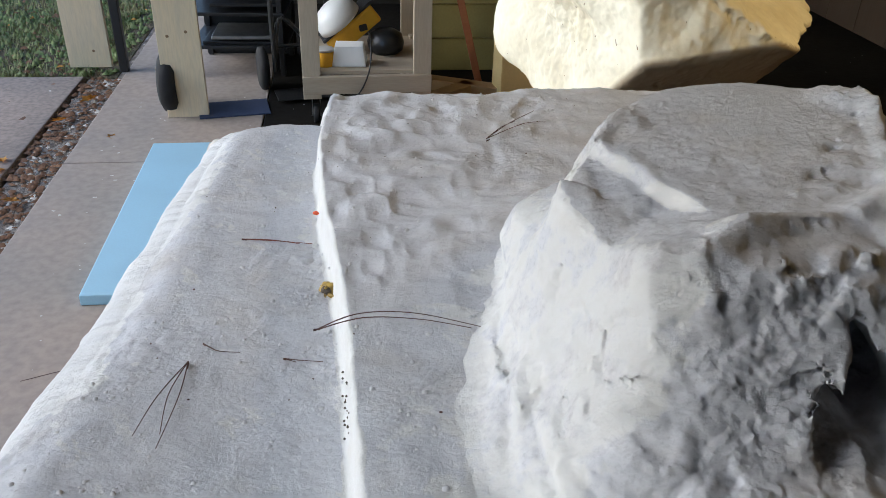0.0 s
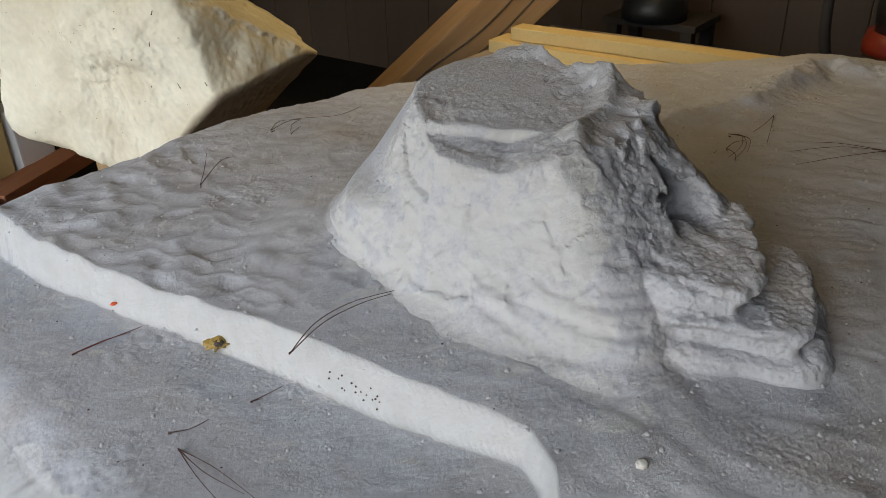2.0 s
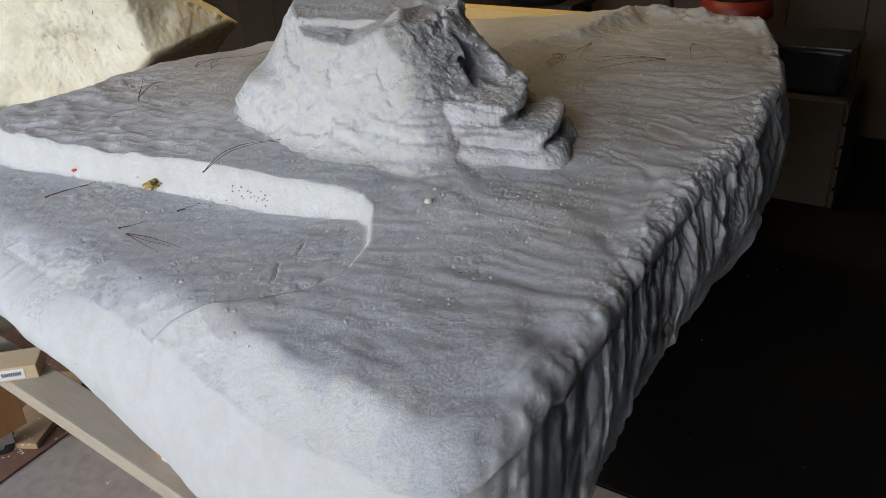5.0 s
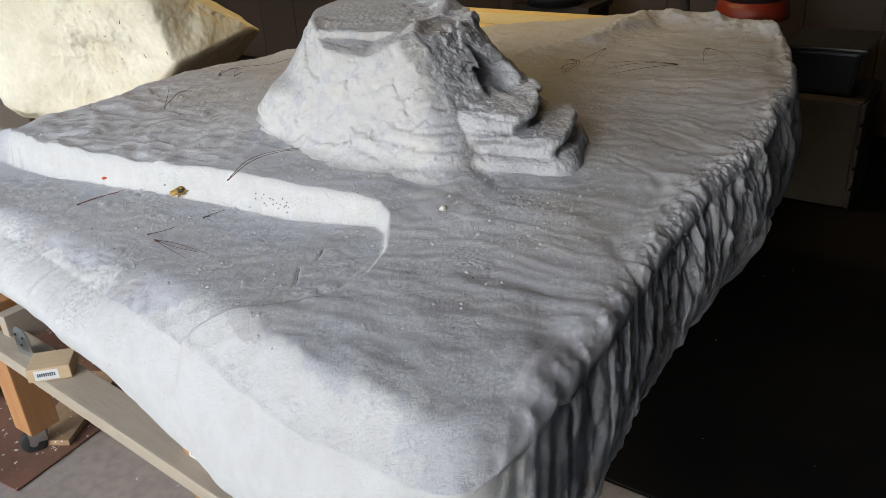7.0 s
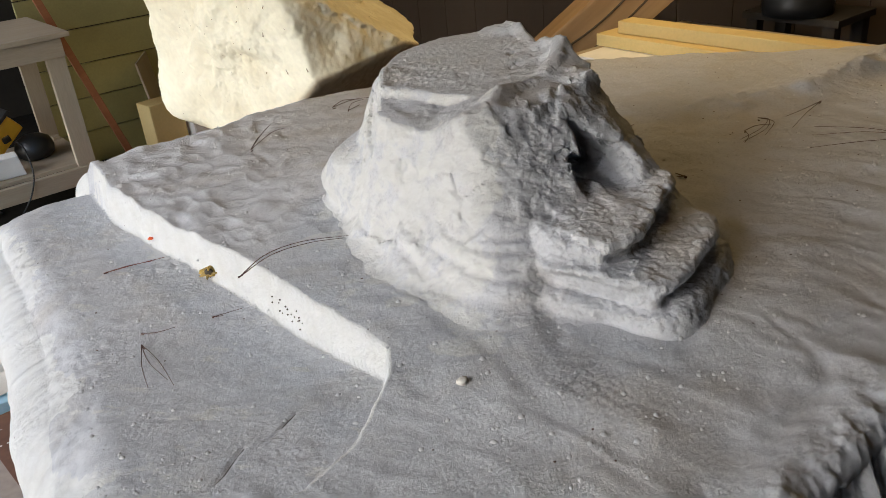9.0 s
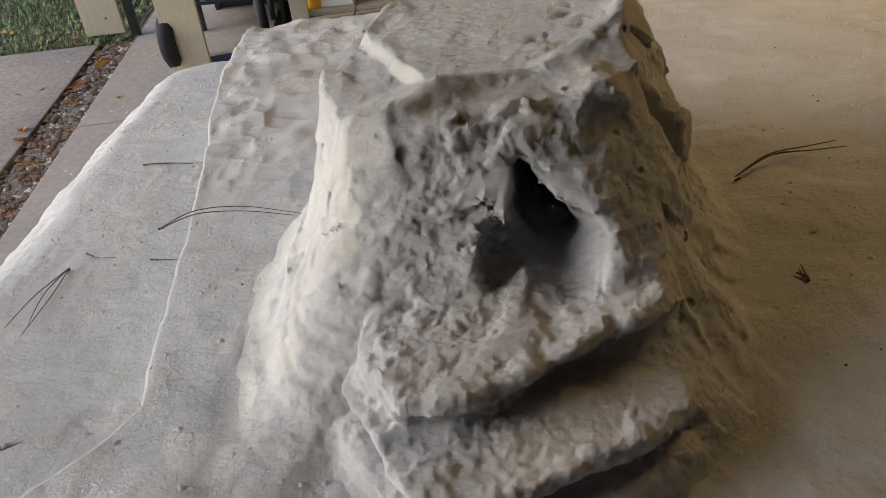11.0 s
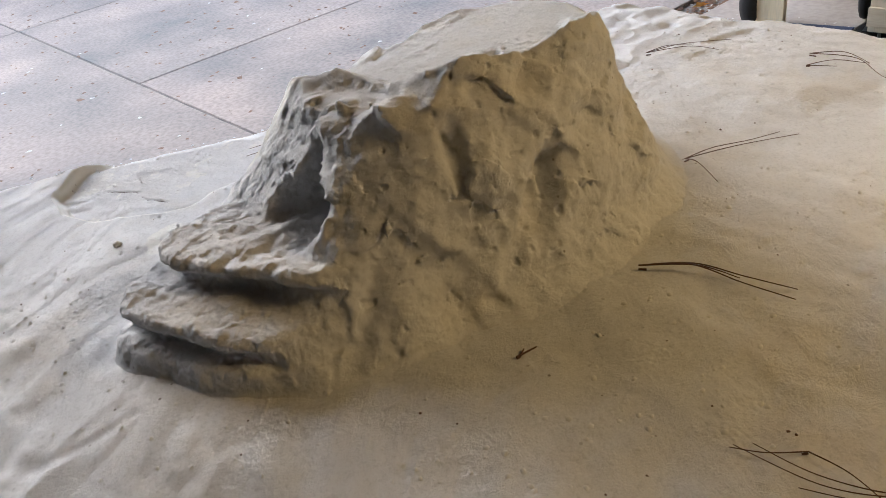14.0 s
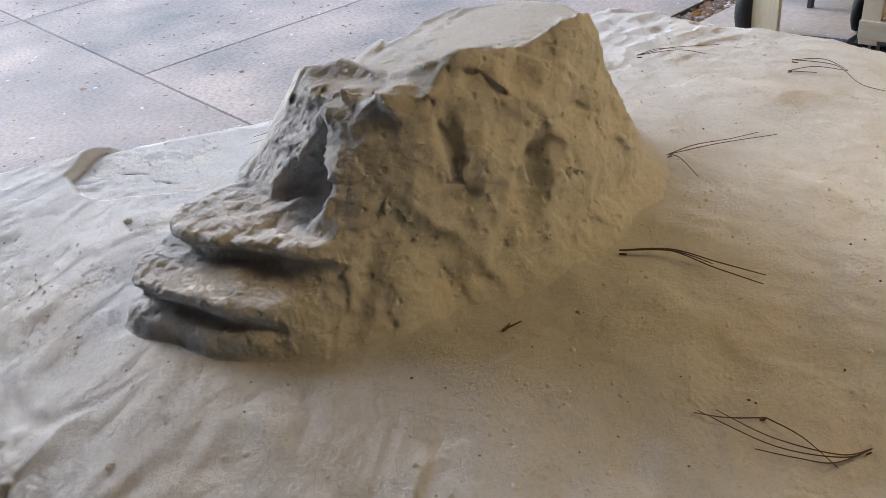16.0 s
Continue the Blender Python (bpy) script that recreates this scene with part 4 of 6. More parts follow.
    wx, wy, wz = nx_ + 0.012 * lump, ny_ + 0.012 * soft, nz_ + 0.008 * lump
    shard = facets(wx * 21, wy * 21, wz * 26, 3)
    small = facets(wx * 47, wy * 47, wz * 60, 11)
    d = d + fr * (head_z * (0.004 + 0.005 * brow) + 0.002) * shard + fr * (0.0018 * head_z + 0.001) * small
    d = d + rt * (0.013 * soft + 0.010 * ridge + 0.006 * crest * lump + 0.0085 * facets(wx * 14, (wy + 0.5 * wz) * 14, (wz - 0.5 * wy) * 11, 5) + 0.003 * small)
    d = d + pale * (0.004 - 0.008 * chip + 0.007 * facets(wx * 9 + 3, wy * 9, wz * 9, 17) + 0.0028 * facets(wx * 24, wy * 24, wz * 30, 23))
    # low beds of rock running along the foot of the pale flank
    bed = (nz_ + 0.012 * vnoise(na_ * 0.05, nz_ * 5, 0.2, 58) + 0.0005 * (na_ + 120)) / 0.031
    d = d + smooth(-165, -140, na_) * smooth(-92, -112, na_) * smooth(1.06, 1.02, nz_) * 0.010 * (smooth(0.0, 0.7, bed % 1.0) * smooth(1.0, 0.88, bed % 1.0) - 0.4) * smooth(-0.3, 0.4, vnoise(na_ * 0.06, np.floor(bed) * 1.9, 0.4, 59))
    d = d * (1 - flat_top)
    hollow = np.broadcast_to(soft_min(drop, lobe * 0.024, 0.012), f.shape)[ix]
    d = d * smooth(-0.004, 0.004, hollow)
    f[ix] -= d
    # it grows out of the base in a soft hem that dips under the coat further out
    hem = z - ground[:, :, None] + 0.003 + 0.03 * smooth(0.02, 0.09, f)
    f = soft_min(f, hem, 0.008 + 0.022 * (1 - smooth(-100, -88, A) * smooth(-40, -55, A)))
    co, quads = surface_of(f, lo, step)
    co = relax(co, quads, 1, 0.4)
    co, quads = split_quads(co, quads)
    co = relax(co, quads, 1, 0.5)
    # grit, knobs, pits and bruises
    nrm = vertex_normals(co, quads)
    px, py, pz = co.T
    a = np.degrees(np.arctan2(py - ROCK_C[1], px - ROCK_C[0]))
    pale = np.clip(smooth(-98, -120, a) + smooth(130, 150, a), 0, 1)
    rt = smooth(-50, -40, a) * smooth(95, 70, a)
    level = smooth(0.85, 0.95, nrm[:, 2]) * smooth(1.13, 1.16, pz)
    fr = np.clip(1 - pale - rt, 0, 1) * (1 - level) * smooth(100, 60, a)
    cave = smooth(1.15, 0.95, np.sqrt(((px - 0.935) / 0.075) ** 2 + ((pz - 1.095) / 0.065) ** 2 + ((py - 0.84) / 0.09) ** 2)) * smooth(0.78, 0.82, py - 0.1 * (px - 0.9))
    fine = fbm(px * 60, py * 60, pz * 55, 3, 0.7, 41)
    mid = fbm(px * 30, py * 30, pz * 32, 3, 0.55, 25)
    crumb = smooth(0.25, 0.7, vnoise(px * 120, py * 120, pz * 120, 55)) * (0.5 + 0.5 * vnoise(px * 18, py * 18, pz * 18, 56))
    h = (0.0016 * fr + 0.0004 * rt + 0.00025 * pale + 0.0003 * level) * fine + (0.0006 * fr + 0.0010 * rt + 0.0012 * pale + 0.0004 * level) * mid
    h = h + (0.0022 * fr + 0.0006 * rt + 0.0012 * level) * crumb
    h = h - 0.0030 * rt * smooth(0.72, 0.9, vnoise(px * 75, py * 75, pz * 75, 57))
    h = h - fr * 0.0018 * smooth(0.45, 0.8, fbm(px * 24, py * 24, pz * 30, 2, 0.5, 66))
    h = h * (1 - 0.85 * cave) * smooth(0.0, 0.02, pz - 0.93)
    co = co + nrm * h[:, None]
    # flank mask runs whiter too, for thin coat and the daylight on it
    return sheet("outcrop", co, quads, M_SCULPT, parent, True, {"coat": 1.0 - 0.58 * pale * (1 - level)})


sculpture = thing("foam_sculpture", "carved foam landscape with a rock outcrop under a grey cement coat", "sculpture")
build_base(sculpture)
build_rock(sculpture)


# ---- the boulder behind ----
def boulder_radius(dx, dy, dz):
    """Radius of the carved boulder along a direction, and how deep it lies in the sawn cut."""
    cuts = [((-0.76, -0.64, -0.1), 0.355), ((-0.9, 0.3, 0.1), 0.57), ((0.35, -0.92, 0.2), 0.48), ((0.55, -0.05, 0.83), 0.165), ((0.85, -0.1, -0.53), 0.48), (SAWN, 0.43),
            ((0, 0, 1), 0.62), ((-0.3, 1, 0), 0.6), ((0.6, 0.9, 0.1), 0.55), ((0, 0, -1), 0.48), ((-0.6, -0.3, -0.75), 0.55)]
    soft = 0.0
    for nrm, dist in cuts:
        nv = np.array(nrm) / np.linalg.norm(nrm)
        c = dx * nv[0] + dy * nv[1] + dz * nv[2]
        soft = soft + np.exp(-75 * np.minimum(dist / np.maximum(c, 0.05), 3))
    r = -np.log(soft) / 75
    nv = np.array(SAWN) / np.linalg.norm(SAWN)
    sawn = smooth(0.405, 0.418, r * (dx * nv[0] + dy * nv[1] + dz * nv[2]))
    crest = smooth(0.12, 0.15, r * (0.55 * dx - 0.05 * dy + 0.83 * dz)) * (1 - sawn)
    r = r + (1 - 0.7 * sawn) * (0.026 * fbm(dx * 2.4, dy * 2.4, dz * 2.4, 2, 0.4, 61) + 0.010 * fbm(dx * 5, dy * 5, dz * 5, 4, 0.55, 63)) + 0.0016 * fbm(dx * 26, dy * 26, dz * 26, 3, 0.6, 64)
    r = r + 0.012 * crest * fbm(dx * 16, dy * 16, dz * 16, 3, 0.55, 65)
    return r, sawn


SAWN = (0.363, -0.537, -0.761)


def build_boulder(parent):
    n, m = 620, 310
    th = np.linspace(-math.pi, math.pi, n, endpoint=False)[None, :]
    ph = np.linspace(-math.pi / 2 + 0.02, math.pi / 2 - 0.02, m)[:, None]
    dx, dy, dz = np.cos(ph) * np.cos(th), np.cos(ph) * np.sin(th), np.sin(ph) + 0 * th
    r, sawn = boulder_radius(dx, dy, dz)
    co = np.stack([r * dx, r * dy, r * dz], -1)
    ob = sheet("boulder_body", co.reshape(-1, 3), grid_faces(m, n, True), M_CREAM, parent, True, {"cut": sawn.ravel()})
    # short dark nicks left by the rasp
    for a, e, tip, long in ((-108, 2, 80, 0.035), (-118, -6, 40, 0.012), (-99, -16, 120, 0.02), (-125, 8, 20, 0.012), (-112, -20, 60, 0.010), (-90, -12, 110, 0.016), (-130, -12, 70, 0.010), (-104, 14, 60, 0.018)):
        pts = []
        for k in (-0.5, 0.0, 0.5):
            a2, e2 = radians(a + k * long * 90 * math.cos(radians(tip))), radians(e + k * long * 90 * math.sin(radians(tip)))
            d = np.array((math.cos(e2) * math.cos(a2), math.cos(e2) * math.sin(a2), math.sin(e2)))
            pts.append(tuple(d * (float(boulder_radius(*d)[0]) - 0.0005)))
        part("nick", tube(pts, 0.0022, 6, 0.5, 3), M_KNOT, parent, "dark nick in the foam")
    return ob


boulder = thing("foam_boulder", "large cream foam boulder, cut underside darkened partly for its shade", "boulder", pose(0.6, 3.0, 1.02))
build_boulder(boulder)


def on_top(x, y, lift=0.0):
    """A point resting on the carved top."""
    return (x, y, float(top_height(np.array(x), np.array(y))[0]) + lift)


# ---- wooden cart under the sculpture ----
def board(name, a, b, wide, thick, material, parent, z, stand=False, label=""):
    """A sawn board from a to b in plan, its underside at z; stand: on its narrow edge."""
    a, b = Vector((*a, 0)), Vector((*b, 0))
    length = (b - a).length
    w, t = (thick, wide) if stand else (wide, thick)
    ob = part(name, block(length, w, t, (0, 0, t / 2), 0.003), material, parent, label)
    m = pose(*((a + b) / 2).to_2d(), z, 0, 0, math.degrees(math.atan2(b.y - a.y, b.x - a.x)))
    ob.matrix_world = m
    return ob


def caster(parent, at, turn=0.0):
    """A small swivel caster: plate, fork and wheel."""
    plate = part("caster_plate", block(0.075, 0.06, 0.005, (0, 0, 0.117), 0.001), M_STEEL, parent)
    plate.matrix_world = pose(*at, 0, 0, 0, turn)
    fork = part("caster_fork", joined(block(0.05, 0.003, 0.075, (0.012, 0.021, 0.08), 0.001), block(0.05, 0.003, 0.075, (0.012, -0.021, 0.08), 0.001), block(0.05, 0.045, 0.004, (0.006, 0, 0.112), 0.001)), M_STEEL, parent)
    fork.matrix_world = pose(*at, 0, 0, 0, turn)
    wheel = part("caster_wheel", lathe([(0.012, -0.014), (0.034, -0.014), (0.0385, -0.009), (0.0385, 0.009), (0.034, 0.014), (0.012, 0.014)], 28, "Y"), M_RUBBER, parent, "black rubber wheel", True)
    wheel.matrix_world = pose(*at, 0, 0, 0, turn) @ pose(0.028, 0, 0.0385)
    hub = part("hub", lathe([(0.004, -0.019), (0.012, -0.018), (0.012, 0.018), (0.004, 0.019)], 16, "Y"), M_STEEL, wheel)
    return wheel


cart = thing("wooden_cart", "low timber cart with casters carrying the carved foam", "cart")
RAIL_Z = 0.475


def cart_post(u, v, label=False, name="post"):
    ob = part(name, block(0.089, 0.089, 0.43, (0, 0, 0.215), 0.004), M_FIR, cart, "orange fir post")
    ob.matrix_world = at_uv(u, v, 0.12)
    if label:
        lb = part("label", block(0.046, 0.002, 0.046, (0, 0, 0), 0.0005), M_LABEL, ob, "white paper barcode label")
        lb.matrix_world = ob.matrix_world @ pose(-0.0455, 0.0, 0.385, 0, 0, -90)
        for i in range(7):
            bar = part("bar", block(0.0018 + 0.0008 * (i % 3), 0.0008, 0.02, (-0.014 + i * 0.0045, -0.0014, -0.004), 0), M_INK, lb)
    return ob


for u, v, lab in ((0.44, 1.46, False), (0.385, 0.53, True), (2.35, 0.35, False), (2.3, 1.5, False)):
    cart_post(u, v, lab)
for u, v, r in ((0.46, 1.50, 150), (0.42, 0.2, 200), (2.35, 0.35, 40), (2.3, 1.5, 10)):
    caster(cart, tuple(at_uv(u, v).translation.to_2d()), r + TURN)
P = lambda u, v: tuple(at_uv(u, v).translation.to_2d())
board("side_rail", P(0.40, 1.40), P(0.30, -0.05), 0.089, 0.038, M_GREYWOOD, cart, RAIL_Z - 0.03, label="greyed pine rail, dusty on top")
board("cross_rail", P(0.4, 1.36), P(2.3, 1.30), 0.038, 0.089, M_GREYWOOD, cart, 0.455, label="")
board("cross_rail", P(0.40, 0.0), P(2.35, 0.0), 0.038, 0.089, M_GREYWOOD, cart, 0.455)
board("cross_rail", P(0.42, 0.75), P(2.35, 0.75), 0.038, 0.089, M_GREYWOOD, cart, 0.455)
board("side_rail", P(2.3, 1.45), P(2.32, 0.0), 0.089, 0.038, M_GREYWOOD, cart, RAIL_Z - 0.03)
plate = part("mending_plate", joined(lathe([(0.035, 0), (0.035, 0.003)], 24, "X"), block(0.003, 0.07, 0.06, (0.0015, 0, -0.02), 0.001)), M_STEEL, cart, "zinc mending plate with screws")
plate.matrix_world = at_uv(0.372, 1.215, 0.534)
for dy, dz in ((-0.015, 0.01), (0.015, 0.012), (0.0, -0.015)):
    part("screw_head", lathe([(0.004, -0.003), (0.003, -0.005)], 10, "X"), M_BLACK, plate).location = (0, dy, dz)
blk = part("spacer_block", block(0.10, 0.08, 0.036, (0, 0, 0.018), 0.003), M_PINEX, cart, "pine block on the rail")
blk.matrix_world = at_uv(0.37, 1.09, 0.484, 0, 0, -44)
lb = part("label", block(0.055, 0.001, 0.026, (0, 0, 0), 0), M_LABEL, blk, "white paper label")
lb.location = (-0.005, -0.0405, 0.018)
for i in range(9):
    part("bar", block(0.003, 0.0008, 0.009, (-0.019 + i * 0.0047, -0.0009, 0.001), 0), M_INK, lb)


# ---- boulder support ----
stand = thing("timber_stand", "low stack of timber blocks holding up the foam boulder", "stand", pose(0.66, 2.98, 0, 0, 0, TURN))
for i in range(4):
    across = i % 2
    for k in (-0.22, 0.22):
        part("timber_block", block(0.6, 0.14, 0.139, ((0 if across else 0), k, 0.07 + 0.14 * i) if not across else (0, k, 0.07 + 0.14 * i), 0.006, None if not across else None), M_TIMBER, stand)


# ---- floor clutter by the open side ----
blue = thing("foam_sheet", "pale blue insulation foam sheet lying on the concrete floor", "foam sheet", at_uv(0.19, 2.83, 0.0))
part("sheet", block(0.72, 1.28, 0.04, (0, 0, 0.0205), 0.004), M_BLUE, blue)


def cloth(name, nx, ny, sx, sy, z, material, label, m, amp=0.025, seed=70, ragged=0.03, kind=""):
    """Crumpled fabric with a ragged hem lying over what is below it."""
    gx, gy = np.meshgrid(np.linspace(-0.5, 0.5, nx), np.linspace(-0.5, 0.5, ny))
    hem = 1 + ragged * fbm(gx * 6, gy * 6, 0.2, 3, 0.5, seed)
    x, y = gx * sx * hem, gy * sy * hem
    wx, wy = x + 0.08 * vnoise(x * 4, y * 4, 0.1, seed + 7), y + 0.08 * vnoise(x * 4, y * 4, 0.6, seed + 8)
    h = amp * (0.9 * (1 - np.abs(vnoise(wx * 2.2 + wy * 3.4, wy * 1.1, 0.3, seed + 1))) ** 3 + 0.6 * (1 - np.abs(vnoise(wx * 6 - wy * 2, wy * 2, 0.2, seed + 4))) ** 4 + 0.15 * fbm(x * 14, y * 14, 0.1, 2, 0.5, seed + 9))
    edge = smooth(0.5, 0.42, np.maximum(np.abs(gx), np.abs(gy)))
    co = np.stack([x, y, z + 0.004 + h * (0.25 + 0.75 * edge)], -1)
    ob = sheet(name, co.reshape(-1, 3), grid_faces(ny, nx), material)
    ob.matrix_world = m
    return tagged(ob, label, "cloth")


cloth("drop_cloth", 130, 180, 0.62, 1.2, 0.042, M_CLOTH, "crumpled off-white canvas drop cloth over the blue sheet", at_uv(0.36, 2.82, 0, 0, 0, -4), 0.045)
part_board = thing("particle_board", "torn piece of particle board standing by the cart", "board", at_uv(0.47, 1.98, 0, 0, 0, 14))
part("panel", block(0.02, 0.24, 0.3, (0, 0, 0.15), 0.002), M_BOARD, part_board)
card = thing("cardboard_sheet", "brown stained cardboard strewn with white foam crumbs", "cardboard", at_uv(0.62, 1.82, 0.0, 0, 0, 6))
part("sheet", block(0.72, 0.78, 0.006, (0, 0, 0.005), 0.001), M_CARD, card)
strip = thing("wooden_skid", "flat brown board lying under the cart corner", "board", at_uv(0.62, 1.58, 0.008, 0, 0, 30))
part("board", block(0.36, 0.13, 0.02, (0, 0, 0.011), 0.002), M_BOARD, strip)


def scatter(name, count, u0, v0, u1, v1, z, size, material, label, category, seed, flatness=0.25):
    """Many small chips, each its own little shard, as one heap of stuff."""
    g = np.random.default_rng(seed)
    u, v = g.uniform(u0, u1, count), g.uniform(v0, v1, count)
    s = size * g.uniform(0.3, 1.0, count) ** 1.6
    t = g.uniform(0, 6.28, count)
    base = np.array([(-1, -0.6, 0), (1, -0.5, 0), (0.8, 0.6, 0), (-0.7, 0.5, 0), (0, 0, 1)])
    co = np.empty((count, 5, 3))
    k = base[None] * g.uniform(0.5, 1.2, (count, 5, 1)) * s[:, None, None]
    co[..., 0] = u[:, None] + k[..., 0] * np.cos(t)[:, None] - k[..., 1] * np.sin(t)[:, None]
    co[..., 1] = v[:, None] + k[..., 0] * np.sin(t)[:, None] + k[..., 1] * np.cos(t)[:, None]
    co[..., 2] = z + k[..., 2] * flatness
    tri = np.array([(0, 1, 4), (1, 2, 4), (2, 3, 4), (3, 0, 4)])
    faces = (np.arange(count)[:, None, None] * 5 + tri[None]).reshape(-1, 3)
    ob = sheet(name, co.reshape(-1, 3), faces, material, None, False)
    ob.matrix_world = GARAGE
    return tagged(ob, label, category, kind="stuff")


scatter("foam_crumbs", 420, 0.28, 1.45, 0.98, 2.2, 0.009, 0.007, M_CHIP, "white foam crumbs spilled on the cardboard", "crumbs", 3, 0.6)
scatter("floor_chips", 260, -0.5, 1.0, 1.6, 4.2, 0.001, 0.012, M_CHIP, "pale chips scattered on the garage floor", "debris", 4)
scatter("drive_litter", 900, -6.5, -2.0, -0.8, 4.5, -0.009, 0.022, M_LEAFB, "brown bark and leaf litter on the driveway", "litter", 5, 0.35)
scatter("drive_twigs", 60, -6.0, -1.5, -0.8, 4.5, -0.009, 0.042, M_LEAFB, "larger bark flakes and leaf bits on the driveway", "litter", 15, 0.3)
scatter("drive_chips", 60, -4.5, 0.5, -0.8, 4.5, -0.009, 0.02, M_CHIP, "pale stone and paint chips on the driveway", "debris", 6, 0.3)
scatter("strip_gravel", 420, -0.79, -0.5, -0.53, 4.6, -0.03, 0.024, M_CHIP, "pale gravel in the dirt strip", "gravel", 8, 0.6)
scatter("strip_litter", 2200, -0.82, -0.5, -0.5, 4.6, -0.024, 0.028, M_LEAFB, "brown litter along the slab edge", "litter", 9, 0.5)


def leaf_mesh():
    bm = bmesh.new()
    outline = [(0, -1), (0.35, -0.55), (0.8, -0.35), (0.55, 0.05), (0.7, 0.55), (0.3, 0.5), (0, 1), (-0.3, 0.5), (-0.7, 0.55), (-0.55, 0.05), (-0.8, -0.35), (-0.35, -0.55)]
    c = bm.verts.new((0, 0, 0.0))
    vs = [bm.verts.new((x * 0.032, y * 0.04, 0.006 + 0.012 * abs(x) * random.random())) for x, y in outline]
    for i in range(len(vs)):
        bm.faces.new((c, vs[i], vs[(i + 1) % len(vs)]))
    bmesh.ops.solidify(bm, geom=bm.faces[:], thickness=0.0008)
    return bm


leaf = tagged(part("fallen_leaf", leaf_mesh(), M_LEAF), "curled yellow fallen leaf on the concrete", "leaf", "fallen leaves")
leaf.matrix_world = at_uv(-3.22, 3.68, -0.008, 0, 0, 20)
for u, v, r, k in ((-1.25, 2.68, 80, 1.0), (-1.48, 4.38, 10, 1.2), (-0.81, 3.30, 130, 0.9), (-0.83, 3.41, 210, 1.0), (-0.96, 2.77, 40, 1.0), (-0.70, 2.35, 300, 0.9), (-1.55, 4.48, 70, 1.1), (-0.72, 3.9, 140, 1.2), (-0.66, 3.0, 95, 1.0), (-1.15, 3.75, 250, 0.8), (-0.9, 4.9, 20, 1.5), (-1.6, 5.1, 100, 1.4), (-2.4, 5.0, 200, 1.4), (-0.4, 3.65, 50, 1.1), (-0.65, 4.2, 310, 1.3)):
    c = copy_thing(leaf, at_uv(u, v, -0.008 if v < 4.6 else -0.03, 8, 5, r))
    c.scale = (k, k, k)

white_sheet = cloth("white_sheet", 110, 80, 1.15, 0.62, -0.008, M_WHITE, "crumpled white plastic sheet on the driveway edge", pose(-5.75, 1.32, 0, 0, 0, 72), 0.03, 90, 0.25)

asphalt = tagged(part("asphalt_patch", block(2.4, 2.6, 0.012, (0, 0, -0.006), 0.002), M_PATCH), "dark blue painted parking patch", "paving", kind="structure")
asphalt.matrix_world = at_uv(-8.85, 1.2, 0.0, 0, 0, -9)
for k in (0.75,):
    stripe = tagged(part("parking_line", block(0.07, 2.3, 0.003, (0, 0, 0), 0), M_LABEL), "faded white painted parking line", "line", kind="structure")
    stripe.matrix_world = at_uv(-8.85, 1.2, 0.0, 0, 0, -9) @ pose(k, 0.1, 0.003)


# ---- lawn beyond the driveway ----
def lawn():
    g = np.random.default_rng(12)
    n = 90000
    u = -0.75 - 9.5 * g.random(n) ** 1.3
    v = 4.6 + 4.2 * g.random(n) ** 1.9
    keep = vnoise(u * 1.6, v * 1.6, 0.3, 80) + 0.6 * vnoise(u * 5, v * 5, 0.1, 81) + g.normal(0, 0.35, n) > -0.15
    u, v = u[keep], v[keep]
    n = len(u)
    t, h, lean = g.uniform(0, 6.28, n), g.uniform(0.02, 0.065, n), g.uniform(0.2, 1.0, n)
    w = g.uniform(0.002, 0.005, n)
    cx, sx = np.cos(t), np.sin(t)
    z0 = np.full(n, -0.025)
    a = np.stack([u - w * sx, v + w * cx, z0], -1)
    b = np.stack([u + w * sx, v - w * cx, z0], -1)
    c = np.stack([u + lean * h * cx, v + lean * h * sx, z0 + h], -1)
    co = np.stack([a, b, c], 1).reshape(-1, 3)
    ob = sheet("lawn_grass", co, np.arange(3 * n).reshape(-1, 3), M_BLADE, None, False)
    ob.matrix_world = GARAGE
    return tagged(ob, "thin green and straw lawn grass", "grass", kind="stuff")


flat("lawn_bed", -14, 4.608, -0.6, 30, -0.025, M_GRASSG, 0.09, "patchy soil of the lawn", "lawn")
lawn()
scatter("lawn_clover", 14000, -9.5, 4.62, -0.62, 6.6, -0.02, 0.03, M_CLOVER, "low green weeds and clover in the lawn", "grass", 24, 1.1)
scatter("lawn_leaves", 2200, -9.0, 4.62, -0.65, 8.5, -0.01, 0.035, M_LEAFB, "brown fallen leaves in the lawn", "leaves", 21, 0.6)
scatter("lawn_yellow_leaves", 130, -6.0, 4.65, -0.65, 7.5, 0.0, 0.035, M_LEAF, "yellow leaves lying in the grass", "leaves", 22, 0.6)


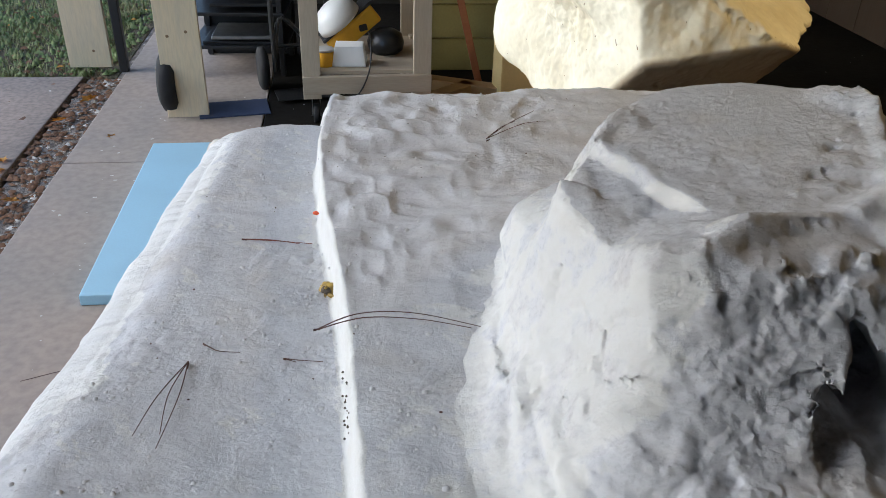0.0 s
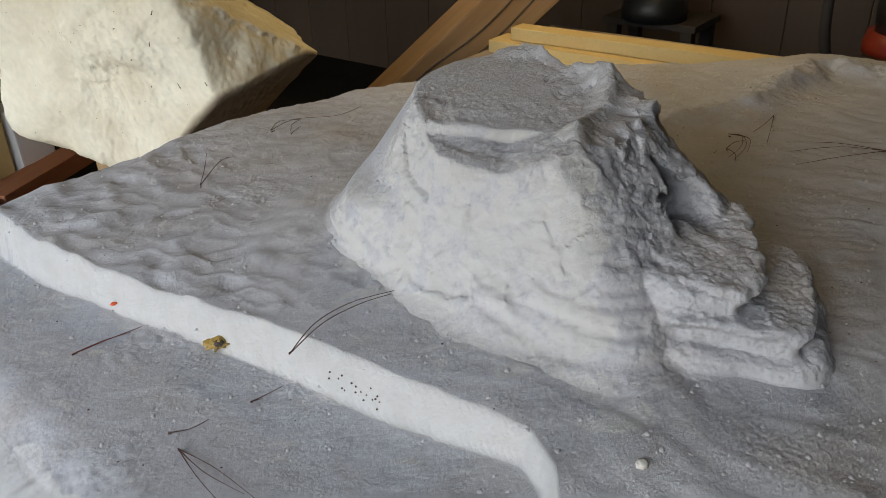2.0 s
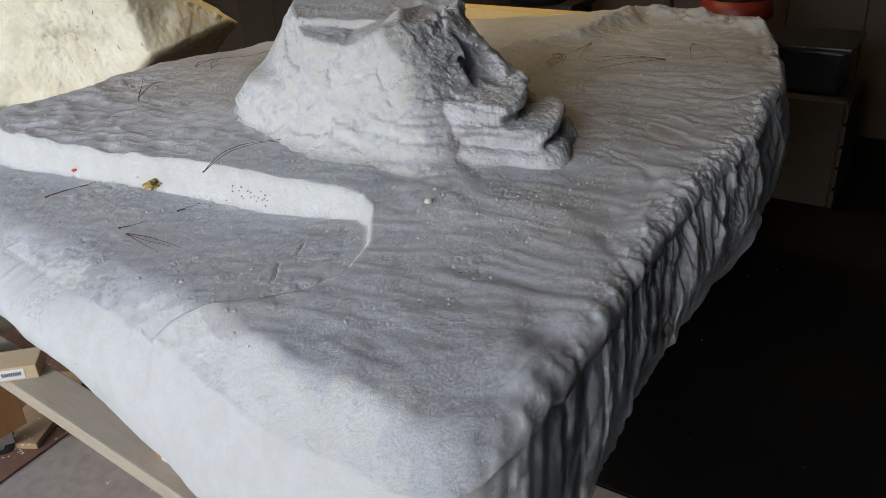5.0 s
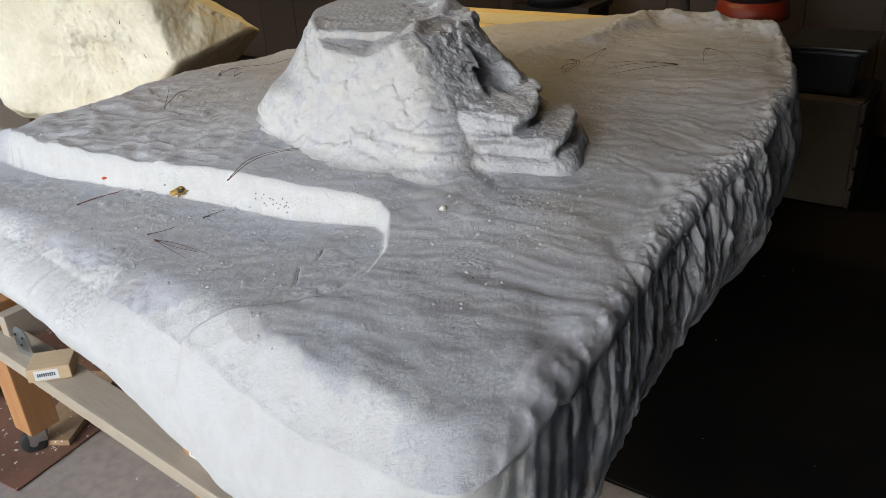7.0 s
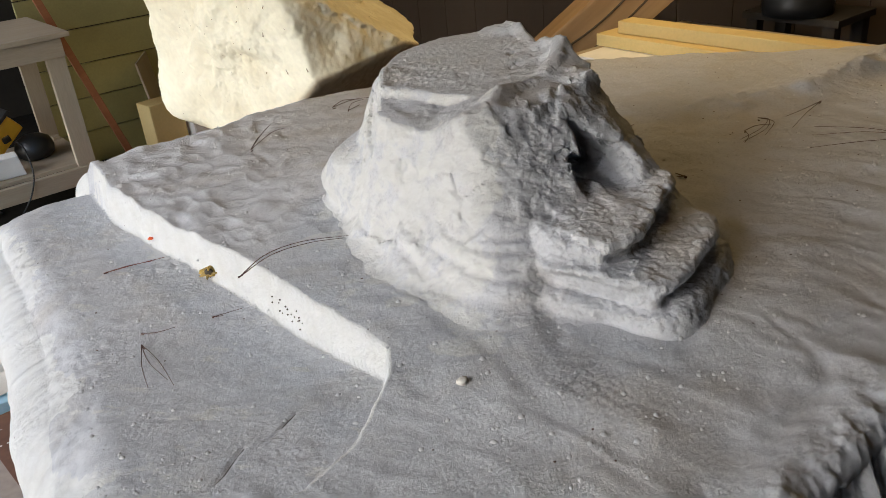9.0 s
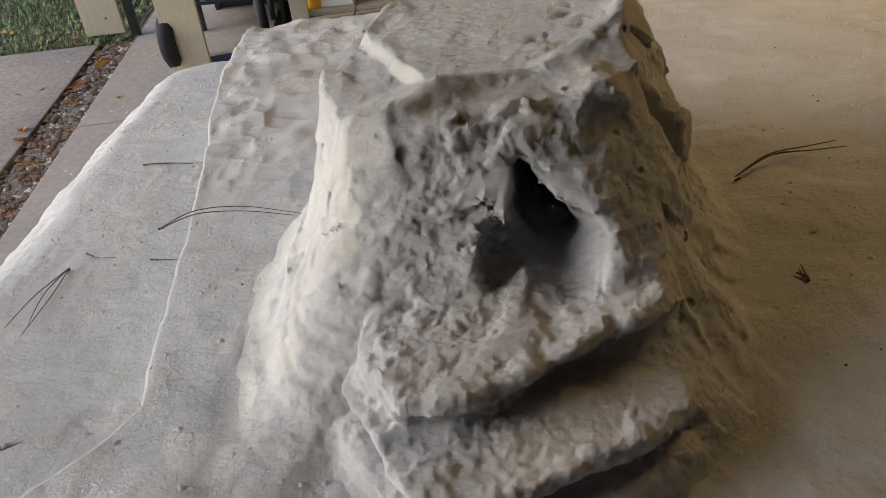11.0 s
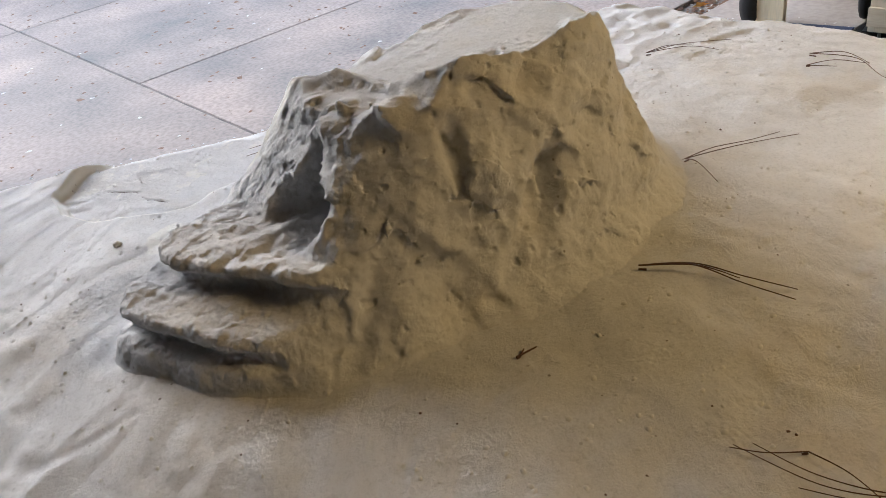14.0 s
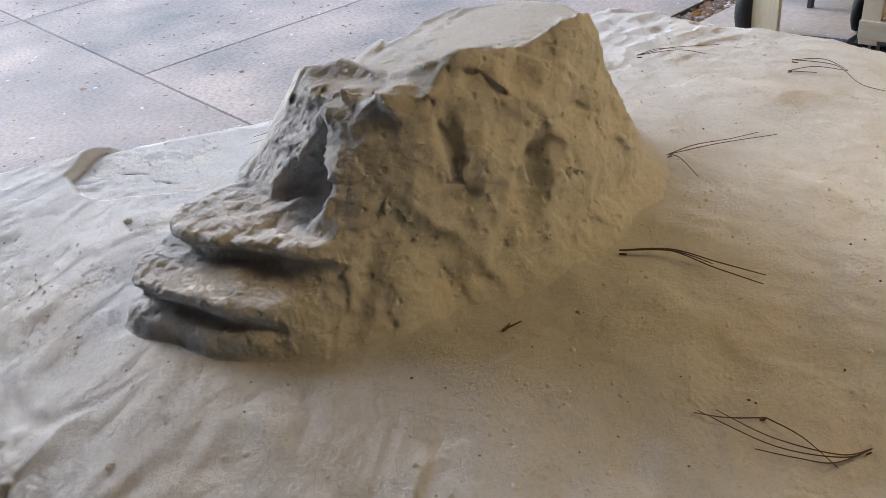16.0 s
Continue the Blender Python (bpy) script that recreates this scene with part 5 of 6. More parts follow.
# ---- parked car, of which only a wheel comes into view ----
def build_car(m):
    car = thing("parked_car", "dark blue car parked across the driveway", "car", m)
    prof = [(-2.1, 0.35), (-2.15, 0.7), (-1.95, 0.95), (-1.2, 1.02), (-0.6, 1.42), (0.7, 1.45), (1.35, 1.05), (2.0, 0.9), (2.15, 0.6), (2.1, 0.35)]
    bm = bmesh.new()
    left = [bm.verts.new((x, -0.86 + 0.12 * max(0, z - 1.0), z)) for x, z in prof]
    rightv = [bm.verts.new((x, 0.86 - 0.12 * max(0, z - 1.0), z)) for x, z in prof]
    bm.faces.new(left[::-1])
    bm.faces.new(rightv)
    for i in range(len(prof)):
        j = (i + 1) % len(prof)
        bm.faces.new((left[i], left[j], rightv[j], rightv[i]))
    bmesh.ops.recalc_face_normals(bm, faces=bm.faces)
    bmesh.ops.bevel(bm, geom=bm.edges[:], offset=0.05, segments=3, affect="EDGES")
    part("body", bm, M_CARPAINT, car)
    for x in (-1.3, 1.3):
        for y in (-0.82, 0.82):
            tyre = part("wheel", lathe([(0.2, -0.1), (0.29, -0.105), (0.325, -0.08), (0.33, 0), (0.325, 0.08), (0.29, 0.105), (0.2, 0.1)], 48, "Y"), M_RUBBER, car, "black tyre", True)
            tyre.location = (x, y, 0.33)
            rim = [lathe([(0.02, -0.02), (0.2, -0.03), (0.205, -0.09), (0.195, -0.1), (0.19, -0.05), (0.05, -0.055), (0.02, -0.06)], 40, "Y")]
            for k in range(5):
                rim.append(block(0.15, 0.03, 0.035, (0, 0, 0), 0.006, Matrix.Rotation(2 * math.pi * k / 5, 4, "Y") @ Matrix.Translation((0.11, -0.075 if y < 0 else 0.075, 0))))
            part("rim", joined(*rim), M_ALLOY, tyre, "silver alloy rim", True)
    return car


build_car(at_uv(-10.3, 3.3, 0.0, 0, 0, 90))


# ---- boards standing at the open side ----
def plank_post(u, v, turn, wide, high, label, screws, lean=0.0):
    p = thing("timber_post", label, "post", at_uv(u, v, 0.0, 0, lean, turn), "boards at the open side")
    body = part("plank", block(wide, 0.038, high, (0, 0, high / 2), 0.003), M_PINE, p)
    for x, z in screws:
        part("knot", lathe([(0.007, 0.0), (0.008, -0.0008), (0.003, -0.001)], 14, "Y"), M_KNOT, body).location = (x, -0.019, z)
    return p


plank_post(-0.08, 3.92, 3, 0.205, 2.49, "wide pale pine board standing upright on the floor edge", ((-0.05, 0.42), (0.04, 0.44), (0.0, 0.95)))
plank_post(-0.77, 4.75, 0, 0.24, 2.45, "pale pine board standing at the garage corner", ((0.03, 0.1), (-0.03, 0.6)))
dark_post = thing("steel_post", "dark rusty steel post behind the pine boards", "post", at_uv(-0.56, 4.66, 0))
part("tube", block(0.05, 0.05, 2.45, (0, 0, 1.225), 0.006), M_BLACK, dark_post)


# ---- shop cart with tools ----
def shop_cart(m):
    c = thing("shop_table", "rolling shop table of greyed two by fours with a low shelf", "table", m)
    W, D, H = 0.64, 0.62, 0.92
    for x in (0.0, W - 0.089):
        for y in (0.0, D):
            leg = part("leg", block(0.089, 0.038, H - 0.14, (x + 0.0445, y, 0.14 + (H - 0.14) / 2), 0.003), M_GREYWOODZ, c)
            foot = part("leg_block", block(0.038, 0.06, 0.14, (x + 0.06, y + 0.05 if y == 0 else y - 0.05, 0.22), 0.003), M_GREYWOODZ, c)
    for y in (-0.02, D + 0.02):
        part("shelf_rail", block(W, 0.038, 0.089, (W / 2, y + 0.0, 0.215), 0.003), M_GREYWOOD, c)
        part("top_rail", block(W, 0.038, 0.089, (W / 2, y, H - 0.06), 0.003), M_GREYWOOD, c)
    part("shelf", block(W, D, 0.018, (W / 2, D / 2, 0.268), 0.002), M_GREYWOOD, c)
    part("tabletop", block(W + 0.08, D + 0.12, 0.024, (W / 2, D / 2, H + 0.0), 0.003), M_GREYWOOD, c)
    return c


TAB = at_uv(0.52, 3.77, 0.0, 0, 0, 2)
shop = shop_cart(TAB)
for x, y in ((0.06, 0.03), (0.57, 0.03), (0.06, 0.58), (0.57, 0.58)):
    w = part("caster", lathe([(0.012, -0.016), (0.045, -0.016), (0.05, -0.01), (0.05, 0.01), (0.045, 0.016), (0.012, 0.016)], 26, "X"), M_RUBBER, shop, "black caster wheel", True)
    w.location = (x, y, 0.05)
    part("fork", joined(block(0.003, 0.04, 0.1, (0.02, 0, 0.04), 0.001), block(0.003, 0.04, 0.1, (-0.02, 0, 0.04), 0.001), block(0.043, 0.04, 0.004, (0, 0, 0.09), 0.001)), M_STEEL, w)

SHELF = 0.278
box_w = thing("polystyrene_box", "small white polystyrene box on the shelf", "box", TAB @ pose(0.24, 0.12, SHELF, 0, 0, -6))
bm = block(0.17, 0.13, 0.10, (0, 0, 0.05), 0.006)
for v_ in bm.verts:
    if v_.co.z > 0.05:
        v_.co.x *= 0.84
        v_.co.y *= 0.84
part("box", bm, M_WHITE, box_w)

tool = thing("power_tool", "yellow and black power tool with a white dome on the shelf", "tool", TAB @ pose(0.25, 0.36, SHELF, 0, 0, 8) @ Matrix.Scale(0.8, 4))
tilt = Matrix.Translation((0.02, 0, 0.14)) @ Matrix.Rotation(radians(-38), 4, "Y")
part("housing", block(0.38, 0.16, 0.13, (0, 0, 0), 0.02, tilt), M_YTOOL, tool)
for k in (-0.115, 0.06):
    part("grip", block(0.06, 0.166, 0.05, (0, 0, 0), 0.012, tilt @ Matrix.Translation((k, 0, -0.02)) @ Matrix.Rotation(radians(24), 4, "Y")), M_BLACK, tool, "black rubber grip")
part("band", block(0.42, 0.17, 0.022, (0, 0, 0), 0.006, tilt @ Matrix.Translation((0.01, 0, 0.075))), M_BLACK, tool, "black band")
dome_profile = [(0.155, 0.0), (0.152, 0.04), (0.135, 0.085), (0.10, 0.12), (0.05, 0.138), (0.005, 0.142)]
dm = lathe(dome_profile, 36)
bmesh.ops.transform(dm, matrix=tilt @ Matrix.Translation((-0.03, 0, 0.086)), verts=dm.verts)
part("dome", dm, M_WHITEP, tool, "white plastic dome", True)
can = thing("metal_can", "small yellow can with a bright rim on the shelf", "can", TAB @ pose(0.115, 0.10, SHELF))
part("can_body", lathe([(0.045, 0), (0.047, 0.004), (0.047, 0.07), (0.045, 0.075)], 28), M_YTOOL, can, "", True)
part("can_rim", lathe([(0.049, 0.075), (0.05, 0.08), (0.047, 0.085), (0.03, 0.083)], 28), M_STEEL, can, "bright steel rim")
bag = thing("grey_bundle", "rounded grey plastic bundle on the shelf", "bundle", TAB @ pose(0.44, 0.30, SHELF) @ Matrix.Scale(0.72, 4))
g = lathe([(0.09, 0), (0.13, 0.03), (0.14, 0.08), (0.11, 0.14), (0.06, 0.17), (0.01, 0.18)], 32)
for v_ in g.verts:
    v_.co += Vector((noise.noise(v_.co * 9), noise.noise(v_.co * 9 + Vector((5, 0, 0))), 0)) * 0.012
part("pouch", g, M_TUB, bag, "", True)
part("power_cord", tube([(0.34, 0.18, 0.42), (0.345, 0.05, 0.40), (0.33, -0.045, 0.30), (0.29, -0.05, 0.20), (0.23, -0.06, 0.13), (0.17, -0.05, 0.06), (0.15, 0.02, 0.006)], 0.004, 8), M_BLACK, shop, "thin black cord hanging over the rail")


# ---- dark frames and wheels behind the boards ----
def dark_frame(m):
    f = thing("steel_rack", "black steel rack with shelves behind the pine board", "rack", m)
    for x, y in ((0, 0), (0.5, 0), (0, 0.4), (0.5, 0.4)):
        part("leg", block(0.03, 0.03, 1.3, (x, y, 0.65), 0.004), M_BLACK, f)
    for z in (0.17, 0.36, 0.62, 1.0):
        part("shelf", block(0.56, 0.46, 0.02, (0.25, 0.2, z), 0.004), M_BLACK, f)
    for i, (z, w) in enumerate(((0.19, 0.4), (0.21, 0.35), (0.385, 0.38))):
        part("flat_pack", block(w, 0.3, 0.018, (0.25 + 0.02 * i, 0.15, z + 0.01 * i), 0.004, Matrix.Rotation(0.05 * i, 4, "Z")), M_STEEL if i == 1 else M_BLACK, f)
    part("rear_panel", block(0.56, 0.012, 1.3, (0.25, 0.43, 0.65), 0.002), M_BLACK, f)
    return f


dark_frame(at_uv(-0.13, 4.58, 0, 0, 0, -4))


def hand_truck(m):
    h = thing("hand_truck", "black tubular hand truck with rubber wheels", "hand truck", m)
    for x in (0.0, 0.3):
        part("rail", tube([(x, 0, 0.12), (x, 0.05, 0.6), (x, 0.12, 1.15)], 0.014, 10), M_BLACK, h)
    for z in (0.25, 0.55, 0.85):
        part("crossbar", tube([(0, 0.02 + z * 0.07, z), (0.15, 0.02 + z * 0.07, z), (0.3, 0.02 + z * 0.07, z)], 0.011, 8), M_BLACK, h)
    part("toe_plate", block(0.34, 0.18, 0.006, (0.15, -0.1, 0.02), 0.002), M_BLACK, h)
    part("brace", tube([(0.0, 0.0, 0.14), (0.06, 0.05, 0.4), (0.3, 0.06, 0.1)], 0.012, 8), M_BLACK, h)
    for x in (-0.06, 0.36):
        w = part("wheel", lathe([(0.03, -0.025), (0.09, -0.028), (0.115, -0.018), (0.12, 0), (0.115, 0.018), (0.09, 0.028), (0.03, 0.025)], 32, "X"), M_RUBBER, h, "black rubber wheel", True)
        w.location = (x, 0.08, 0.12)
        part("rim", lathe([(0.01, -0.02), (0.07, -0.022), (0.07, 0.022), (0.01, 0.02)], 24, "X"), M_STEEL, w)
    return h


hand_truck(at_uv(0.35, 4.25, 0, 0, 0, 12))
tyre = thing("spare_tyre", "black rubber tyre leaning behind the pine board", "tyre", at_uv(-0.165, 4.0, 0.16, 90, 0, 90))
part("tread", lathe([(0.09, -0.04), (0.13, -0.045), (0.155, -0.03), (0.16, 0), (0.155, 0.03), (0.13, 0.045), (0.09, 0.04)], 40), M_RUBBER, tyre, "", True)
# flat blue sheet put where the floor only shows bluish shade
shade_sheet = thing("blue_mat", "flat dark blue sheet standing for bluish shade on the floor", "mat", at_uv(0.14, 4.0, 0.0, 0, 0, 10))
part("mat", block(0.36, 0.22, 0.008, (0, 0, 0.005), 0.002), M_PATCH, shade_sheet)
ragA = cloth("paper_rag", 40, 26, 0.24, 0.1, 0.0, M_CLOTH, "crumpled pale paper rag on the floor", at_uv(0.36, 3.52, 0.001, 0, 0, 25), 0.02, 95)


# ---- back of the garage: siding, lumber, blocks ----
siding = tagged(thing("olive_siding", "olive painted horizontal siding at the back of the garage", "wall", at_uv(1.15, 4.62, 0)), kind="structure")
for i in range(7):
    part("siding_board", block(1.5, 0.03, 0.193, (0.75, 0, 0.1 + 0.2 * i), 0.006, Matrix.Rotation(radians(-3), 4, "X")), M_OLIVE, siding)
part("corner_trim", block(0.05, 0.05, 1.45, (1.1, -0.035, 0.725), 0.004), M_OLIVE, siding)

stick = thing("leaning_batten", "thin reddish wooden batten leaning on the siding", "batten", at_uv(1.50, 4.30, 0, -9, -14, 0))
part("batten", block(0.04, 0.02, 1.3, (0, 0, 0.65), 0.002), M_CEDAR, stick)

for u, v, z, r, L, w, t, tip in ((1.55, 3.85, 0.0, 22, 0.85, 0.14, 0.09, 0), (1.35, 3.55, 0.0, 52, 0.55, 0.14, 0.09, 0), (1.75, 3.72, 0.092, 24, 0.7, 0.14, 0.09, 0), (1.28, 3.42, 0.09, 58, 0.42, 0.14, 0.09, 0), (1.58, 3.42, 0.0, 30, 0.5, 0.14, 0.09, 0)):
    c = thing("cedar_beam", "short reddish cedar beam in a loose pile", "beam", at_uv(u, v, z, 0, tip, r), "cedar beams")
    part("beam", block(L, w, t, (0, 0, t / 2 + 0.001), 0.006), M_CEDAR, c)
for u, v, z, r, L in ((1.42, 4.22, 0.0, -25, 0.6), (1.28, 4.1, 0.0, 40, 0.4)):
    c = thing("pine_offcut", "brown pine offcut on the floor by the siding", "offcut", at_uv(u, v, z, 0, 0, r), "pine offcuts")
    part("offcut", block(L, 0.089, 0.06, (0, 0, 0.031), 0.004), M_TIMBER, c)

yb = thing("yellow_foam_block", "pale yellow foam block standing on the cedar pile", "foam block", at_uv(1.66, 4.14, 0, 0, 0, 8))
part("block", block(0.2, 0.16, 0.40, (0, 0, 0.20), 0.008), M_YELLOW, yb)
wb = thing("white_foam_block", "white foam block beside the yellow one", "foam block", at_uv(1.88, 4.14, 0, 0, 0, 8))
part("block", block(0.2, 0.2, 0.38, (0, 0, 0.19), 0.012), M_WHITE, wb)
pn = thing("thin_panel", "thin grey panel leaning on the siding", "panel", at_uv(1.78, 4.42, 0, -7, 0, 62))
part("panel", block(0.35, 0.012, 0.6, (0, 0, 0.3), 0.002), M_GREYWOODZ, pn)

# rough timber leaning behind the boulder
lean_from, lean_to = Vector((1.02, 3.30, 0.02)), Vector((2.75, 2.95, 1.42))
tm = thing("rough_timber", "thick cracked rough timber leaning across the back", "timber", Matrix.Translation(lean_from) @ (lean_to - lean_from).to_track_quat("X", "Z").to_matrix().to_4x4())
b_ = block(2.25, 0.2, 0.26, (1.12, 0, 0.0), 0.014)
part("timber", b_, M_TIMBER, tm)
for off in (-0.03, 0.045):
    part("crack", tube([(0.6, -0.101, 0.0 + off), (0.9, -0.101, 0.02 + off), (1.25, -0.101, -0.02 + off), (1.7, -0.101, 0.01 + off)], 0.005, 6), M_JOINT, tm)

# pale planks and a foam slab on trestles behind the far end
tr = thing("trestle_table", "dark trestle table behind the sculpture", "table", at_uv(3.15, 1.15, 0))
part("tabletop", block(0.8, 1.6, 0.03, (0, 0, 0.70), 0.003), M_GREYWOOD, tr)
for x in (-0.3, 0.3):
    for y in (-0.65, 0.65):
        part("leg", block(0.05, 0.05, 0.685, (x, y, 0.3425), 0.004), M_GREYWOODZ, tr)
wp = thing("white_foam_slab", "white foam slab lying on the trestle table", "foam panel", at_uv(2.95, 1.15, 0.716))
part("panel", block(0.62, 1.25, 0.05, (0, 0, 0.025), 0.004), M_WHITE, wp)
for i, (u, v, w, L) in enumerate(((2.87, 1.20, 0.14, 1.22), (2.90, 1.17, 0.09, 1.12))):
    b = thing("yellow_foam_board", "pale yellow timber plank stacked flat", "foam board", at_uv(u, v, 0.768 + 0.052 * i, 0, 0, 1.5 * i), "yellow foam boards")
    part("board", block(w, L, 0.05, (0, 0, 0.025), 0.004), M_YELLOW, b)

dome = thing("black_helmet", "glossy black rounded helmet on a shelf by the wall", "helmet", at_uv(4.0, 1.62, 0.70))
part("shell", lathe([(0.16, 0.0), (0.165, 0.05), (0.15, 0.11), (0.11, 0.155), (0.05, 0.178), (0.005, 0.182)], 36), M_BLACK, dome, "", True)
shelf_e = thing("helmet_stand", "small dark stand by the panelled wall", "stand", at_uv(4.1, 1.62, 0))
part("bench_top", block(0.34, 0.5, 0.035, (0, 0, 0.68), 0.003), M_DARKWALL, shelf_e)
for y in (-0.2, 0.2):
    part("leg", block(0.06, 0.06, 0.662, (0.13, y, 0.331), 0.004), M_DARKWALL, shelf_e)
    part("leg", block(0.06, 0.06, 0.662, (-0.13, y, 0.331), 0.004), M_DARKWALL, shelf_e)

vac = thing("shop_vacuum", "red and black drum vacuum with a hose by the wall", "vacuum", at_uv(3.75, 0.42, 0.0) @ Matrix.Diagonal((0.8, 0.8, 1.18, 1)))
part("drum", lathe([(0.19, 0.06), (0.2, 0.1), (0.205, 0.5), (0.21, 0.52), (0.2, 0.55), (0.1, 0.55)], 36), M_BLACK, vac, "black drum", True)
part("lid", lathe([(0.215, 0.63), (0.215, 0.66), (0.2, 0.70), (0.1, 0.7)], 36), M_RED, vac, "red plastic collar", True)
part("motor_head", lathe([(0.17, 0.70), (0.18, 0.78), (0.15, 0.9), (0.08, 0.95), (0.01, 0.96)], 36), M_BLACK, vac, "black motor head", True)
part("hose", tube([(-0.1, 0.18, 0.5), (-0.12, 0.36, 0.62), (-0.05, 0.38, 0.95), (0.1, 0.2, 1.15), (0.2, -0.05, 1.1)], 0.028, 12), M_RUBBER, vac, "black corrugated hose", True)
for x, y in ((0.14, 0.14), (-0.14, 0.14), (0.14, -0.14), (-0.14, -0.14)):
    part("caster", lathe([(0.01, -0.012), (0.03, -0.012), (0.03, 0.012), (0.01, 0.012)], 18, "X"), M_RUBBER, vac).location = (x, y, 0.03)

tub = thing("storage_tub", "cloudy plastic storage tub on a dark crate", "tub", at_uv(3.55, 0.0, 0.5))
bm = block(0.36, 0.3, 0.2, (0, 0, 0.1), 0.02)
for v_ in bm.verts:
    k = 0.86 + 0.14 * v_.co.z / 0.2
    v_.co.x, v_.co.y = v_.co.x * k, v_.co.y * k
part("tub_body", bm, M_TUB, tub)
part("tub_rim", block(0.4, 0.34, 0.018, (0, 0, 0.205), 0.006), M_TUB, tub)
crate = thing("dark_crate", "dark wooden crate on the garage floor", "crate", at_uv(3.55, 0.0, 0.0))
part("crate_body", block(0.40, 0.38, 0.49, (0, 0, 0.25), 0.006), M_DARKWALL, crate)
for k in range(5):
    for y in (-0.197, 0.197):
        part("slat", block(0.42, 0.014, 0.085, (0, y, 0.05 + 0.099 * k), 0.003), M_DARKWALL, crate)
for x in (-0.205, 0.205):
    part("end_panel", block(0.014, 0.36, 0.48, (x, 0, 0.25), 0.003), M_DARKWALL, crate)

# panel grooves of the east wall
east = bpy.data.objects["wall_east"]
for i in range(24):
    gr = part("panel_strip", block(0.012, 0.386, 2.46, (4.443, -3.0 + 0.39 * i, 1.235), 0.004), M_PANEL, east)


# ---- pine needles and marks on the coat ----
def needles(lines, label, arch=0.006, radius=0.0009, material=None, least=0.0):
    x0, y0 = lines[0][0]
    base = Vector(on_top(x0, y0))
    base.z = max(base.z, least)
    t = thing("pine_needles", label, "pine needles", Matrix.Translation(base), "pine needles on the coat")
    for k, line in enumerate(lines):
        pts = []
        for i, (x, y) in enumerate(line):
            f = i / (len(line) - 1)
            p = Vector(on_top(x, y, 0.002 + arch * math.sin(math.pi * (0.15 + 0.8 * f))))
            p.z = max(p.z, least)
            pts.append(p - base)
        part("needle", tube(pts, radius, 6, 0.55), material or M_NEEDLE, t)
    part("sheath", tube([Vector((0, 0, 0.002)), Vector((lines[0][1][0] - x0, lines[0][1][1] - y0, 0.012)) * 0.15], radius * 1.35, 6), M_NEEDLE, t, "dark needle sheath")
    return t


DRY = "dry brown pine needles lying on the grey coat"
needles([[(0.338, 0.93), (0.39, 0.955), (0.46, 0.98), (0.545, 1.0)], [(0.338, 0.93), (0.40, 0.948), (0.47, 0.970), (0.535, 0.992)]], "curved pine needles bridging the edge of the step", 0.02, 0.0009, None, 0.936)
needles([[(0.155, 0.905), (0.19, 0.83), (0.222, 0.735)], [(0.155, 0.905), (0.165, 0.82), (0.182, 0.745)], [(0.155, 0.905), (0.175, 0.83), (0.21, 0.76)]], "pair of dry pine needles on the cut ledge")
needles([[(1.80, 1.0), (1.73, 1.08), (1.65, 1.16)], [(1.80, 1.0), (1.71, 1.06), (1.61, 1.11)], [(1.80, 1.0), (1.67, 1.02), (1.56, 1.05)]], DRY)
needles([[(0.38, 1.65), (0.41, 1.72), (0.44, 1.83)], [(0.38, 1.65), (0.44, 1.72), (0.48, 1.77)], [(0.38, 1.65), (0.40, 1.69), (0.415, 1.75)]], DRY, 0.012)
needles([[(0.62, 1.89), (0.70, 1.935), (0.81, 1.91), (0.90, 1.955)], [(0.62, 1.89), (0.66, 1.94), (0.72, 1.95)]], DRY, 0.01)
needles([[(1.135, 1.2), (1.175, 1.26), (1.23, 1.30), (1.27, 1.35)], [(1.135, 1.2), (1.175, 1.255), (1.24, 1.29), (1.285, 1.335)], [(1.135, 1.2), (1.18, 1.26), (1.22, 1.30)]], DRY, 0.014, 0.0012)
needles([[(0.90, 1.42), (0.89, 1.48), (0.89, 1.55), (0.88, 1.62)], [(0.90, 1.42), (0.90, 1.52), (0.905, 1.64)], [(0.90, 1.42), (0.93, 1.425), (0.98, 1.43)]], DRY, 0.012)
needles([[(1.57, 1.26), (1.572, 1.22), (1.53, 1.17), (1.45, 1.13)], [(1.57, 1.26), (1.568, 1.22), (1.52, 1.175), (1.455, 1.15)], [(1.57, 1.26), (1.575, 1.21), (1.555, 1.18), (1.52, 1.155)]], "long dry pine needles near the open rim", 0.012)
needles([[(2.03, 1.1), (2.01, 1.01), (1.98, 0.92)], [(2.03, 1.1), (1.94, 1.03), (1.88, 0.97)]], DRY)
needles([[(1.77, 1.30), (1.68, 1.23), (1.6, 1.17)], [(1.77, 1.30), (1.69, 1.26), (1.63, 1.24)]], DRY)
needles([[(1.49, 1.19), (1.475, 1.15), (1.45, 1.125)], [(1.49, 1.19), (1.53, 1.205), (1.575, 1.215)]], DRY)
needles([[(0.66, 1.85), (0.68, 1.9), (0.72, 1.95)], [(0.66, 1.85), (0.70, 1.89)]], DRY)
needles([[(0.05, 1.235), (0.11, 1.252), (0.17, 1.268)], [(0.05, 1.235), (0.10, 1.25), (0.15, 1.26)]], "reddish dried stem on the cut ledge", 0.002, 0.0010, M_RUST)
needles([[(0.15, 0.95), (0.18, 0.94), (0.21, 0.95)], [(0.15, 0.95), (0.17, 0.945)]], "thin dry stalk on the cut ledge", 0.003)
needles([[(0.275, 0.955), (0.30, 0.958), (0.33, 0.968)], [(0.275, 0.955), (0.295, 0.955)]], "thin dry stalk at the foot of the step", 0.003)
